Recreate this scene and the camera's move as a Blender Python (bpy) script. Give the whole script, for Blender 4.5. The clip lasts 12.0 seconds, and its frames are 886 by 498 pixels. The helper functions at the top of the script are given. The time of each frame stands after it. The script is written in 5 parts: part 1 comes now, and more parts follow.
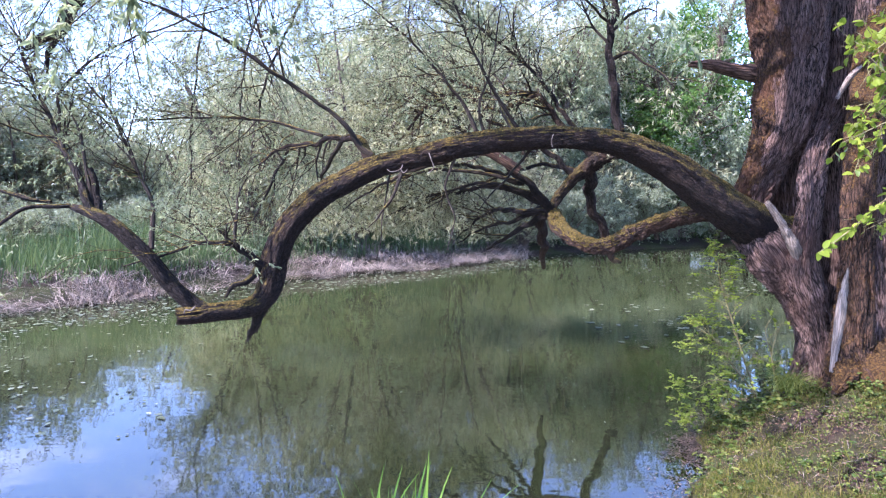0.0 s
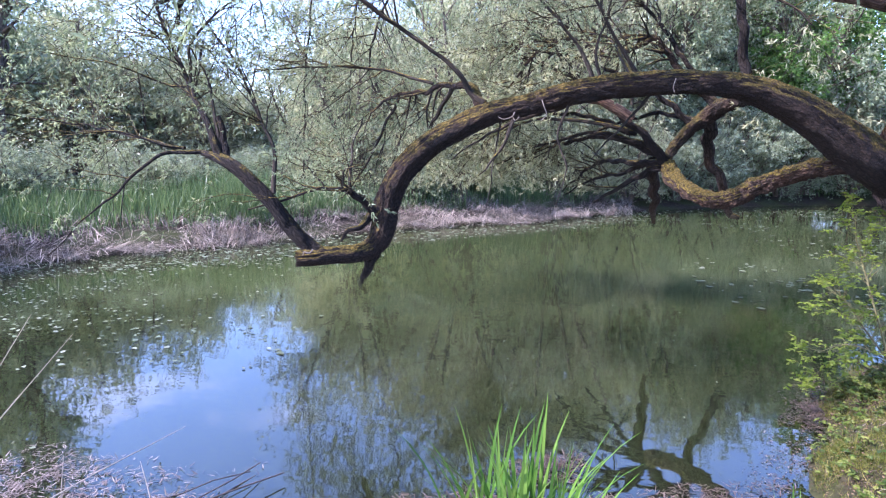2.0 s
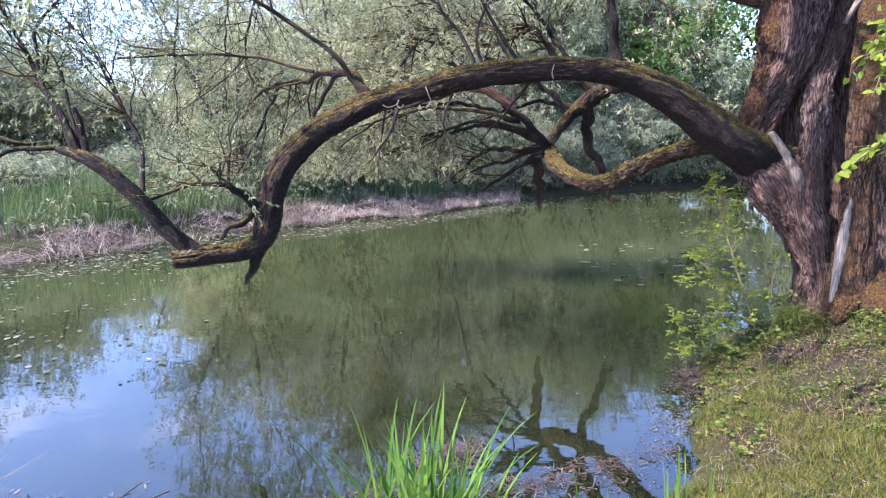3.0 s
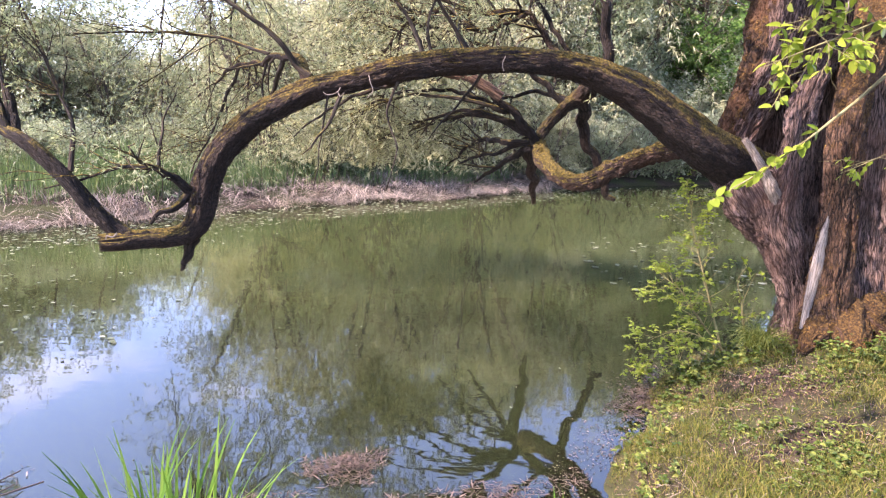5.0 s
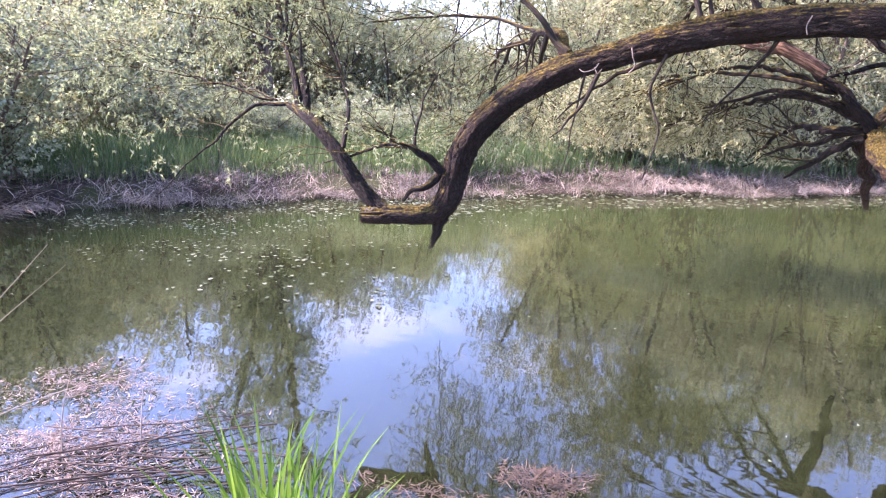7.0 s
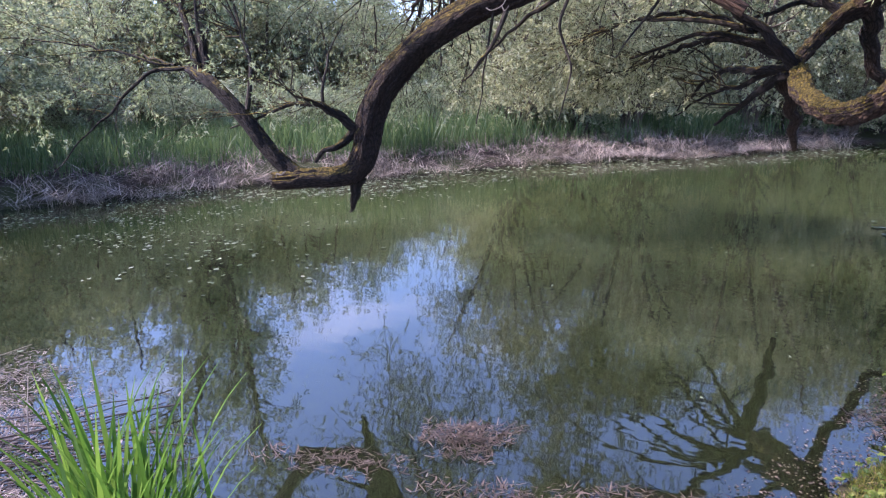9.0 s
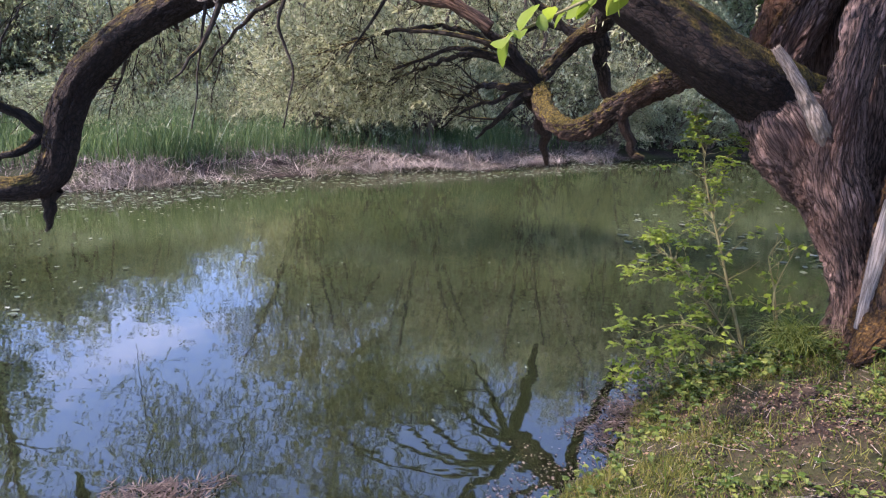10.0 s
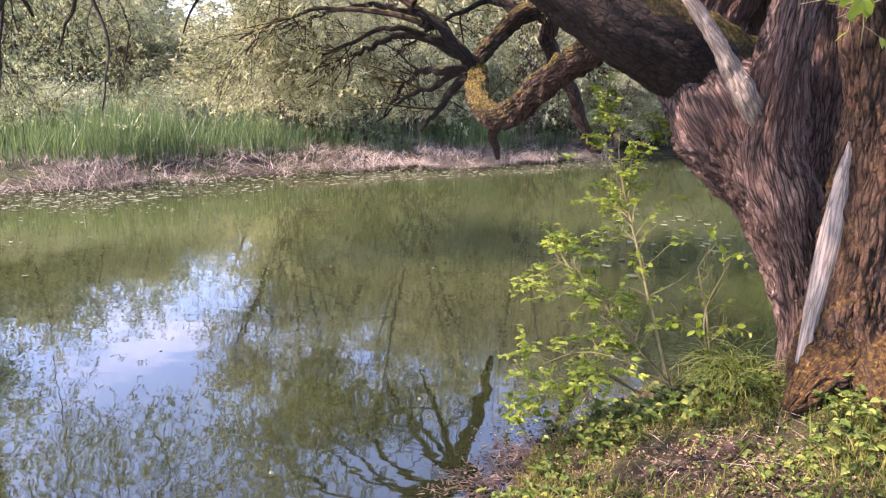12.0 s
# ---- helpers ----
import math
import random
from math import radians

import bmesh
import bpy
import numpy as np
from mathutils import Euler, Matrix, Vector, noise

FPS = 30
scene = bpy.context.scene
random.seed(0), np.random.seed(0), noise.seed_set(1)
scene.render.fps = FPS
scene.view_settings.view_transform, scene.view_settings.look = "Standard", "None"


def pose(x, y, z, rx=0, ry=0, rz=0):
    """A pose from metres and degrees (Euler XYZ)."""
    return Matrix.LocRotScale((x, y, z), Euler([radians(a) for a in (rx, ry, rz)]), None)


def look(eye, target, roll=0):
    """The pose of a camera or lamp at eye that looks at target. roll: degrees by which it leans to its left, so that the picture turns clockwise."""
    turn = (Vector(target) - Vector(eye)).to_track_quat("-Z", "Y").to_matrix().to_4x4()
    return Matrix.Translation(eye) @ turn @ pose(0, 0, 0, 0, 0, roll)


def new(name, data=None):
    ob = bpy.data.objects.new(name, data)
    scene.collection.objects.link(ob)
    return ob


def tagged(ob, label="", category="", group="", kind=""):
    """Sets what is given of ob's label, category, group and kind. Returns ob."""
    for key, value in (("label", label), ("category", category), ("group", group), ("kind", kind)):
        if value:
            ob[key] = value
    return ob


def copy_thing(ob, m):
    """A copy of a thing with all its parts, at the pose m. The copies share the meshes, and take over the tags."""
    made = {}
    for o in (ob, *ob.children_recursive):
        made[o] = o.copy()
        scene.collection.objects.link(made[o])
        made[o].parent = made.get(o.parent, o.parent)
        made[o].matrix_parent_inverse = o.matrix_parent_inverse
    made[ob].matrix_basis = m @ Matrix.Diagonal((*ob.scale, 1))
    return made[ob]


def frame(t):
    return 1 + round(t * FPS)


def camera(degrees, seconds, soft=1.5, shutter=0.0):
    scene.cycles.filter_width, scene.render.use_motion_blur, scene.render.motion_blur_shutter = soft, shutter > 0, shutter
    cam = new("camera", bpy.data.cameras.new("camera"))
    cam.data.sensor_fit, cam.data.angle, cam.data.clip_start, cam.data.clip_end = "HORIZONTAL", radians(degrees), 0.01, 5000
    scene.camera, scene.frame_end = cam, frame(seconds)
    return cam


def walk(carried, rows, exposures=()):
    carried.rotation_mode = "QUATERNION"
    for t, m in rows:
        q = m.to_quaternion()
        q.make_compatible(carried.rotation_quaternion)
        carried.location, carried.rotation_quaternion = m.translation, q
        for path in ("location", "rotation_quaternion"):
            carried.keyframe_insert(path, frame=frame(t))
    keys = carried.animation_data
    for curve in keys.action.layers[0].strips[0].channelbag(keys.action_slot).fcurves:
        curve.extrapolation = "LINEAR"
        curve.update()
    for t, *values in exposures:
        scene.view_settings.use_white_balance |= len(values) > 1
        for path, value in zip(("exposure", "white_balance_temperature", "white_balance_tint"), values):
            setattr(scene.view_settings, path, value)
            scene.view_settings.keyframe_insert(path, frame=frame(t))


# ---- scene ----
cam = camera(69.87, 12.0, soft=1.2)


def view(x, y, z, yaw, pitch, roll):
    return pose(x, y, z, 90 + pitch, 0, yaw) @ pose(0, 0, 0, 0, 0, roll)


# seconds, place, then heading, pitch and roll in degrees
PATH = (
    (0.0, 0.000, -0.000, 2.069, -0.00, -4.01, 0.18),
    (0.5, -0.015, 0.007, 2.050, 3.95, -4.49, 0.31),
    (1.0, -0.054, -0.009, 2.059, 6.08, -5.30, 0.41),
    (1.5, -0.062, -0.008, 2.028, 7.54, -6.34, -0.58),
    (2.0, -0.098, -0.008, 2.027, 8.77, -8.24, 0.58),
    (2.5, -0.109, 0.018, 2.016, 6.13, -8.49, 0.97),
    (3.0, -0.081, 0.080, 1.987, -0.88, -8.81, -0.86),
    (3.5, 0.087, 0.136, 2.000, 0.09, -9.37, -0.52),
    (3.7, 0.154, 0.173, 1.989, 1.29, -9.17, 0.86),
    (5.3, 0.888, 0.454, 2.096, 5.39, -11.07, 1.93),
    (5.5, 0.901, 0.513, 2.067, 7.92, -11.55, 2.24),
    (6.0, 0.954, 0.658, 2.014, 15.61, -12.68, 1.17),
    (6.5, 1.034, 0.803, 2.024, 20.78, -13.31, -1.30),
    (7.0, 1.174, 0.910, 2.057, 31.52, -12.47, 1.99),
    (7.2, 1.221, 0.935, 2.013, 35.08, -12.83, 1.83),
    (8.8, 1.269, 1.156, 1.793, 29.50, -13.18, -0.79),
    (9.0, 1.350, 1.221, 1.797, 27.94, -13.59, -1.19),
    (9.5, 1.532, 1.490, 1.813, 20.27, -12.77, 0.84),
    (10.0, 1.735, 1.735, 1.770, 10.83, -12.70, 1.17),
    (10.5, 1.942, 1.931, 1.786, 4.98, -12.76, 0.55),
    (11.0, 2.122, 2.195, 1.734, 7.39, -11.83, 2.42),
    (11.5, 2.249, 2.384, 1.693, 12.10, -14.26, 2.51),
    (12.0, 2.390, 2.609, 1.670, 12.29, -12.76, 0.74),
)

EXPOSURES = (
    (0.0, 2.80, 5450, 35), (2.2, 2.75, 5400, 33), (3.7, 2.85, 6150, 31), (5.5, 3.15, 6650, 40), (7.2, 3.2, 6100, 45), (8.8, 2.35, 5750, 35), (9.7, 2.3, 5650, 34), (10.4, 2.45, 6500, 33), (11.0, 2.45, 6500, 33), (12.0, 3.05, 6800, 38),
)
walk(cam, [(r[0], view(*r[1:])) for r in PATH], EXPOSURES)

# ---- sky and sun ----
SUN_AZIMUTH, SUN_HEIGHT = radians(-116), radians(42)   # from +y towards +x
world = bpy.data.worlds.new("world")
scene.world = world
world.use_nodes = True
wn, wl = world.node_tree.nodes, world.node_tree.links
wn.clear()
w_out, w_bg = wn.new("ShaderNodeOutputWorld"), wn.new("ShaderNodeBackground")
w_sky = wn.new("ShaderNodeTexSky")
w_sky.sky_type, w_sky.sun_disc = "NISHITA", False
w_sky.sun_elevation, w_sky.sun_rotation = SUN_HEIGHT, SUN_AZIMUTH
w_sky.air_density, w_sky.dust_density, w_sky.ozone_density = 1.0, 0.5, 2.5
w_co, w_map = wn.new("ShaderNodeTexCoord"), wn.new("ShaderNodeMapping")
w_map.inputs["Scale"].default_value = (1.6, 1.6, 4.5)
w_noise, w_ramp, w_mix = wn.new("ShaderNodeTexNoise"), wn.new("ShaderNodeValToRGB"), wn.new("ShaderNodeMix")
w_noise.inputs["Scale"].default_value, w_noise.inputs["Detail"].default_value = 1.5, 7
w_noise.inputs["Roughness"].default_value = 0.58
w_ramp.color_ramp.elements[0].position, w_ramp.color_ramp.elements[1].position = 0.56, 0.90
w_mix.data_type = "RGBA"
w_mix.inputs["B"].default_value = (7.5, 7.8, 8.5, 1)
w_bg.inputs["Strength"].default_value = 0.13
wl.new(w_co.outputs["Generated"], w_map.inputs["Vector"])
wl.new(w_map.outputs["Vector"], w_noise.inputs["Vector"])
wl.new(w_noise.outputs["Fac"], w_ramp.inputs["Fac"])
wl.new(w_ramp.outputs["Color"], w_mix.inputs["Factor"])
wl.new(w_sky.outputs["Color"], w_mix.inputs["A"])
wl.new(w_mix.outputs["Result"], w_bg.inputs["Color"])
wl.new(w_bg.outputs["Background"], w_out.inputs["Surface"])

sun = new("sun", bpy.data.lights.new("sun", "SUN"))
sun.data.energy, sun.data.angle, sun.data.color = 3.2, radians(0.6), (1.0, 0.90, 0.76)
sun_from = Vector((math.sin(SUN_AZIMUTH) * math.cos(SUN_HEIGHT), math.cos(SUN_AZIMUTH) * math.cos(SUN_HEIGHT), math.sin(SUN_HEIGHT)))
sun.matrix_basis = look(sun_from * 60, (0, 0, 0))


# ---- materials ----
def nodes_of(name):
    mat = bpy.data.materials.new(name)
    mat.use_nodes = True
    mat.node_tree.nodes.clear()
    return mat, mat.node_tree.nodes, mat.node_tree.links


def ramp(nodes, stops):
    node = nodes.new("ShaderNodeValToRGB")
    el = node.color_ramp.elements
    while len(el) < len(stops):
        el.new(0.5)
    for e, (at, c) in zip(el, stops):
        e.position, e.color = at, (*c, 1)
    return node


def noise_node(nodes, links, vector, scale, detail=5, rough=0.55, stretch=None):
    if stretch:
        m = nodes.new("ShaderNodeMapping")
        m.inputs["Scale"].default_value = stretch
        links.new(vector, m.inputs["Vector"])
        vector = m.outputs["Vector"]
    n = nodes.new("ShaderNodeTexNoise")
    n.inputs["Scale"].default_value, n.inputs["Detail"].default_value, n.inputs["Roughness"].default_value = scale, detail, rough
    links.new(vector, n.inputs["Vector"])
    return n.outputs["Fac"]


def mixed(nodes, links, a, b, fac, mode="MIX"):
    m = nodes.new("ShaderNodeMix")
    m.data_type, m.blend_type = "RGBA", mode
    for socket, v in (("A", a), ("B", b), ("Factor", fac)):
        if isinstance(v, (int, float)):
            m.inputs[socket].default_value = v
        elif isinstance(v, tuple):
            m.inputs[socket].default_value = (*v, 1)
        else:
            links.new(v, m.inputs[socket])
    return m.outputs["Result"]


def math_node(nodes, links, op, a, b=0.0, clamp=False):
    m = nodes.new("ShaderNodeMath")
    m.operation, m.use_clamp = op, clamp
    for i, v in enumerate((a, b)):
        if isinstance(v, (int, float)):
            m.inputs[i].default_value = v
        else:
            links.new(v, m.inputs[i])
    return m.outputs["Value"]


def leaf_material(name, stops, through_light=0.45, gloss=0.06, rough=0.45, by_object=False):
    """Thin leaf: reflects and lets light through, colour varied leaf by leaf."""
    mat, n, l = nodes_of(name)
    if by_object:
        rnd = n.new("ShaderNodeObjectInfo").outputs["Random"]
    else:
        rnd = n.new("ShaderNodeNewGeometry").outputs["Random Per Island"]
    co = n.new("ShaderNodeTexCoord").outputs["Object"]
    patch = noise_node(n, l, co, 1.3, 3)
    key = math_node(n, l, "ADD", math_node(n, l, "MULTIPLY", rnd, 0.65), math_node(n, l, "MULTIPLY", patch, 0.4), True)
    r = ramp(n, stops)
    l.new(key, r.inputs["Fac"])
    veins = noise_node(n, l, co, 90, 2)
    col = mixed(n, l, r.outputs["Color"], mixed(n, l, r.outputs["Color"], (0.6, 0.6, 0.5), 0.25, "MULTIPLY"), veins)
    dif, tra, glo = n.new("ShaderNodeBsdfDiffuse"), n.new("ShaderNodeBsdfTranslucent"), n.new("ShaderNodeBsdfGlossy")
    glo.inputs["Roughness"].default_value = rough
    glo.inputs["Color"].default_value = (0.8, 0.85, 0.8, 1)
    l.new(col, dif.inputs["Color"])
    l.new(mixed(n, l, col, (1.0, 1.0, 0.35), 0.35, "MULTIPLY"), tra.inputs["Color"])
    m1, m2, fr = n.new("ShaderNodeMixShader"), n.new("ShaderNodeMixShader"), n.new("ShaderNodeFresnel")
    m1.inputs["Fac"].default_value = through_light
    l.new(dif.outputs[0], m1.inputs[1])
    l.new(tra.outputs[0], m1.inputs[2])
    fr.inputs["IOR"].default_value = 1.35
    l.new(math_node(n, l, "MULTIPLY", fr.outputs["Fac"], gloss), m2.inputs["Fac"])
    l.new(m1.outputs[0], m2.inputs[1])
    l.new(glo.outputs[0], m2.inputs[2])
    out = n.new("ShaderNodeOutputMaterial")
    l.new(m2.outputs[0], out.inputs["Surface"])
    return mat


def bark_material(name, dark, light, warm, moss=0.0, moss_colour=((0.10, 0.085, 0.012), (0.26, 0.17, 0.03)), bump=0.6, fine=1.0, chips=6.0, grain=0.085):
    mat, n, l = nodes_of(name)
    at = n.new("ShaderNodeAttribute")
    at.attribute_name = "flow"
    v = at.outputs["Vector"]
    obj = n.new("ShaderNodeTexCoord").outputs["Object"]
    ridge = noise_node(n, l, v, 24 * fine, 4, 0.6, (1, 1, 1.3 * grain))
    plate = noise_node(n, l, v, 70 * fine, 5, 0.65, (1, 1, 2.4 * grain))
    stain = noise_node(n, l, obj, 2.6, 5)
    # long plates parted by narrow dark cracks, at two sizes
    warp, shift = n.new("ShaderNodeVectorMath"), n.new("ShaderNodeMapping")
    warp.operation = "MULTIPLY_ADD"
    l.new(ridge, warp.inputs[0])
    warp.inputs[1].default_value = (0.03, -0.03, 0.05)
    l.new(v, warp.inputs[2])
    shift.inputs["Scale"].default_value = (1, 1, grain)
    l.new(warp.outputs["Vector"], shift.inputs["Vector"])
    cells = n.new("ShaderNodeTexVoronoi")
    cells.feature = "DISTANCE_TO_EDGE"
    cells.inputs["Scale"].default_value = 36 * fine
    l.new(shift.outputs["Vector"], cells.inputs["Vector"])
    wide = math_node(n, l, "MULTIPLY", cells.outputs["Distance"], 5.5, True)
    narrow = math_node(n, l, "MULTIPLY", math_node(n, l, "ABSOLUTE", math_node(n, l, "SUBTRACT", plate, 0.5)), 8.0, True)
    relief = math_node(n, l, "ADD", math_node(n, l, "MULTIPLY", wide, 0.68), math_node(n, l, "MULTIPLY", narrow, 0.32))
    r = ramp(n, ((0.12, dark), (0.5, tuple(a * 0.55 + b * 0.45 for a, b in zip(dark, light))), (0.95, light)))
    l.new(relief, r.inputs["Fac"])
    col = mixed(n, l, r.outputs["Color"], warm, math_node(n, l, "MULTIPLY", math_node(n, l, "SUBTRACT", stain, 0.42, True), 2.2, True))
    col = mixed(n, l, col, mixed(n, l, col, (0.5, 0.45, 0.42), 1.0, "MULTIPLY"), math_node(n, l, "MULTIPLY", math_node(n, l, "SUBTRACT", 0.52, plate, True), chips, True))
    if moss:
        nz = n.new("ShaderNodeSeparateXYZ")
        l.new(n.new("ShaderNodeNewGeometry").outputs["Normal"], nz.inputs[0])
        clump = noise_node(n, l, obj, 9, 6, 0.65)
        cover = math_node(n, l, "ADD", math_node(n, l, "MULTIPLY", nz.outputs["Z"], 0.85), math_node(n, l, "SUBTRACT", math_node(n, l, "MULTIPLY", clump, 1.5), 1.22 - moss), True)
        cover = math_node(n, l, "MULTIPLY", cover, 2.6, True)
        mr = ramp(n, ((0.36, tuple(c * 0.35 for c in moss_colour[0])), (0.48, moss_colour[0]), (0.64, moss_colour[1])))
        tuft = noise_node(n, l, obj, 55, 5, 0.7)
        l.new(tuft, mr.inputs["Fac"])
        relief = math_node(n, l, "ADD", relief, math_node(n, l, "MULTIPLY", math_node(n, l, "MULTIPLY", tuft, cover), 1.6))
        col = mixed(n, l, col, mr.outputs["Color"], cover)
    p = n.new("ShaderNodeBsdfPrincipled")
    p.inputs["Roughness"].default_value = 0.88
    p.inputs["Specular IOR Level"].default_value = 0.25
    l.new(col, p.inputs["Base Color"])
    b = n.new("ShaderNodeBump")
    b.inputs["Strength"].default_value, b.inputs["Distance"].default_value = bump, 0.03
    l.new(relief, b.inputs["Height"])
    l.new(b.outputs["Normal"], p.inputs["Normal"])
    out = n.new("ShaderNodeOutputMaterial")
    l.new(p.outputs[0], out.inputs["Surface"])
    return mat


def dry_material(name, stops, rough=0.85, by_object=False):
    """Dead stalks, dry leaves and chips, varied piece by piece."""
    mat, n, l = nodes_of(name)
    rnd = n.new("ShaderNodeObjectInfo").outputs["Random"] if by_object else n.new("ShaderNodeNewGeometry").outputs["Random Per Island"]
    r = ramp(n, stops)
    co = n.new("ShaderNodeTexCoord").outputs["Object"]
    key = math_node(n, l, "ADD", math_node(n, l, "MULTIPLY", rnd, 0.7), math_node(n, l, "MULTIPLY", noise_node(n, l, co, 3.0, 4), 0.35), True)
    l.new(key, r.inputs["Fac"])
    p = n.new("ShaderNodeBsdfPrincipled")
    p.inputs["Roughness"].default_value = rough
    p.inputs["Specular IOR Level"].default_value = 0.2
    l.new(r.outputs["Color"], p.inputs["Base Color"])
    out = n.new("ShaderNodeOutputMaterial")
    l.new(p.outputs[0], out.inputs["Surface"])
    return mat


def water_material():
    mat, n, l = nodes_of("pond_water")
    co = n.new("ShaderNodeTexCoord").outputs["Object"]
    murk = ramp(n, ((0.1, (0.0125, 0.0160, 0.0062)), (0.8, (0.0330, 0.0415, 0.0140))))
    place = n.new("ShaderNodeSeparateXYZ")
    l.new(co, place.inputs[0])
    # murk darker towards the near bank, painting shade into the base colour
    lit_murk = math_node(n, l, "MULTIPLY", math_node(n, l, "SUBTRACT", place.outputs["Y"], 3.8), 0.12)
    l.new(math_node(n, l, "ADD", lit_murk, math_node(n, l, "MULTIPLY", math_node(n, l, "SUBTRACT", noise_node(n, l, co, 0.25, 4), 0.5), 1.1), True), murk.inputs["Fac"])
    dif, glo, mix, fr = n.new("ShaderNodeBsdfPrincipled"), n.new("ShaderNodeBsdfGlossy"), n.new("ShaderNodeMixShader"), n.new("ShaderNodeFresnel")
    # cloudy water scatters the light widely below its surface
    dif.subsurface_method = "BURLEY"
    dif.inputs["Subsurface Weight"].default_value, dif.inputs["Subsurface Scale"].default_value = 1.0, 2.6
    dif.inputs["Subsurface Radius"].default_value = (1, 1, 1)
    dif.inputs["Specular IOR Level"].default_value = 0.0
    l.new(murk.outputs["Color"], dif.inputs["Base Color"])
    glo.inputs["Roughness"].default_value = 0.022
    fr.inputs["IOR"].default_value = 1.9
    small = noise_node(n, l, co, 7, 2, 0.4, (0.55, 1.0, 1.0))
    long_wave = noise_node(n, l, co, 1.1, 2, 0.4, (0.6, 1.0, 1.0))
    b = n.new("ShaderNodeBump")
    b.inputs["Strength"].default_value, b.inputs["Distance"].default_value = 0.05, 0.02
    l.new(math_node(n, l, "ADD", small, math_node(n, l, "MULTIPLY", long_wave, 2.0)), b.inputs["Height"])
    for node in (glo, fr):
        l.new(b.outputs["Normal"], node.inputs["Normal"])
    l.new(fr.outputs["Fac"], mix.inputs["Fac"])
    l.new(dif.outputs[0], mix.inputs[1])
    l.new(glo.outputs[0], mix.inputs[2])
    out = n.new("ShaderNodeOutputMaterial")
    l.new(mix.outputs[0], out.inputs["Surface"])
    return mat


def soil_material():
    mat, n, l = nodes_of("bank_soil")
    co = n.new("ShaderNodeTexCoord").outputs["Object"]
    r = ramp(n, ((0.30, (0.006, 0.004, 0.003)), (0.5, (0.020, 0.013, 0.009)), (0.72, (0.058, 0.042, 0.027))))
    l.new(noise_node(n, l, co, 11, 8, 0.65), r.inputs["Fac"])
    green = ramp(n, ((0.3, (0.013, 0.018, 0.004)), (0.7, (0.036, 0.040, 0.011))))
    l.new(noise_node(n, l, co, 30, 4), green.inputs["Fac"])
    cover = math_node(n, l, "MULTIPLY", math_node(n, l, "SUBTRACT", noise_node(n, l, co, 1.1, 4), 0.42, True), 6.0, True)
    col = mixed(n, l, r.outputs["Color"], green.outputs["Color"], cover)
    p, b, out = n.new("ShaderNodeBsdfPrincipled"), n.new("ShaderNodeBump"), n.new("ShaderNodeOutputMaterial")
    p.inputs["Roughness"].default_value, p.inputs["Specular IOR Level"].default_value = 0.92, 0.2
    b.inputs["Strength"].default_value, b.inputs["Distance"].default_value = 0.7, 0.02
    l.new(noise_node(n, l, co, 40, 6, 0.6), b.inputs["Height"])
    l.new(col, p.inputs["Base Color"])
    l.new(b.outputs["Normal"], p.inputs["Normal"])
    l.new(p.outputs[0], out.inputs["Surface"])
    return mat


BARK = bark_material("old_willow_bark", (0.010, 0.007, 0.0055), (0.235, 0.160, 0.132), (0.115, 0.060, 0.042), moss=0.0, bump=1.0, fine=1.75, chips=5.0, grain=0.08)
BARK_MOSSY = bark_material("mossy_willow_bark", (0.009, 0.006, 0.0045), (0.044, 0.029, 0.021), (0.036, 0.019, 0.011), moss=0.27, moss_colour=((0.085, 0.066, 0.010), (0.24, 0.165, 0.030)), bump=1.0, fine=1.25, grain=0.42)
BARK_VERY_MOSSY = bark_material("moss_grown_bark", (0.008, 0.005, 0.004), (0.085, 0.055, 0.038), (0.075, 0.034, 0.016), moss=0.50, moss_colour=((0.072, 0.054, 0.009), (0.235, 0.172, 0.027)), bump=1.0, grain=0.3)
BARK_BROWN = bark_material("brown_mossy_bark", (0.007, 0.005, 0.004), (0.070, 0.050, 0.036), (0.060, 0.032, 0.018), moss=0.36, moss_colour=((0.060, 0.046, 0.010), (0.17, 0.12, 0.025)), bump=1.0, grain=0.24)
BARK_ROOT = bark_material("red_mossy_root_bark", (0.008, 0.005, 0.004), (0.135, 0.078, 0.046), (0.120, 0.052, 0.020), moss=0.50, moss_colour=((0.062, 0.032, 0.008), (0.195, 0.108, 0.024)), fine=1.5, bump=1.0, grain=0.17)
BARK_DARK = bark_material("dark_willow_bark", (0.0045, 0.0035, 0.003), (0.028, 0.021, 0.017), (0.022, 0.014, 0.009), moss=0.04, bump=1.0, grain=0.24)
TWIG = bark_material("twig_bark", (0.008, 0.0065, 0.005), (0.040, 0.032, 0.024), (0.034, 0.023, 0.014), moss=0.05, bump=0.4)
TWIG_RED = bark_material("torn_red_wood", (0.035, 0.020, 0.013), (0.15, 0.092, 0.060), (0.12, 0.064, 0.036), bump=0.8)
DEADWOOD = bark_material("bleached_dead_wood", (0.08, 0.066, 0.055), (0.30, 0.258, 0.215), (0.18, 0.14, 0.11), bump=0.6, fine=2.6, chips=3.0)
HEARTWOOD = bark_material("bare_heartwood", (0.09, 0.075, 0.063), (0.26, 0.23, 0.20), (0.17, 0.14, 0.115), bump=0.35, fine=2.2, chips=2.0, grain=0.03)
FAR_BARK = bark_material("far_bark", (0.04, 0.032, 0.026), (0.16, 0.13, 0.10), (0.12, 0.09, 0.06), bump=0.3)
LEAF_WILLOW = leaf_material("willow_leaf", ((0.1, (0.135, 0.18, 0.10)), (0.5, (0.235, 0.285, 0.17)), (0.9, (0.38, 0.42, 0.27))), 0.52)
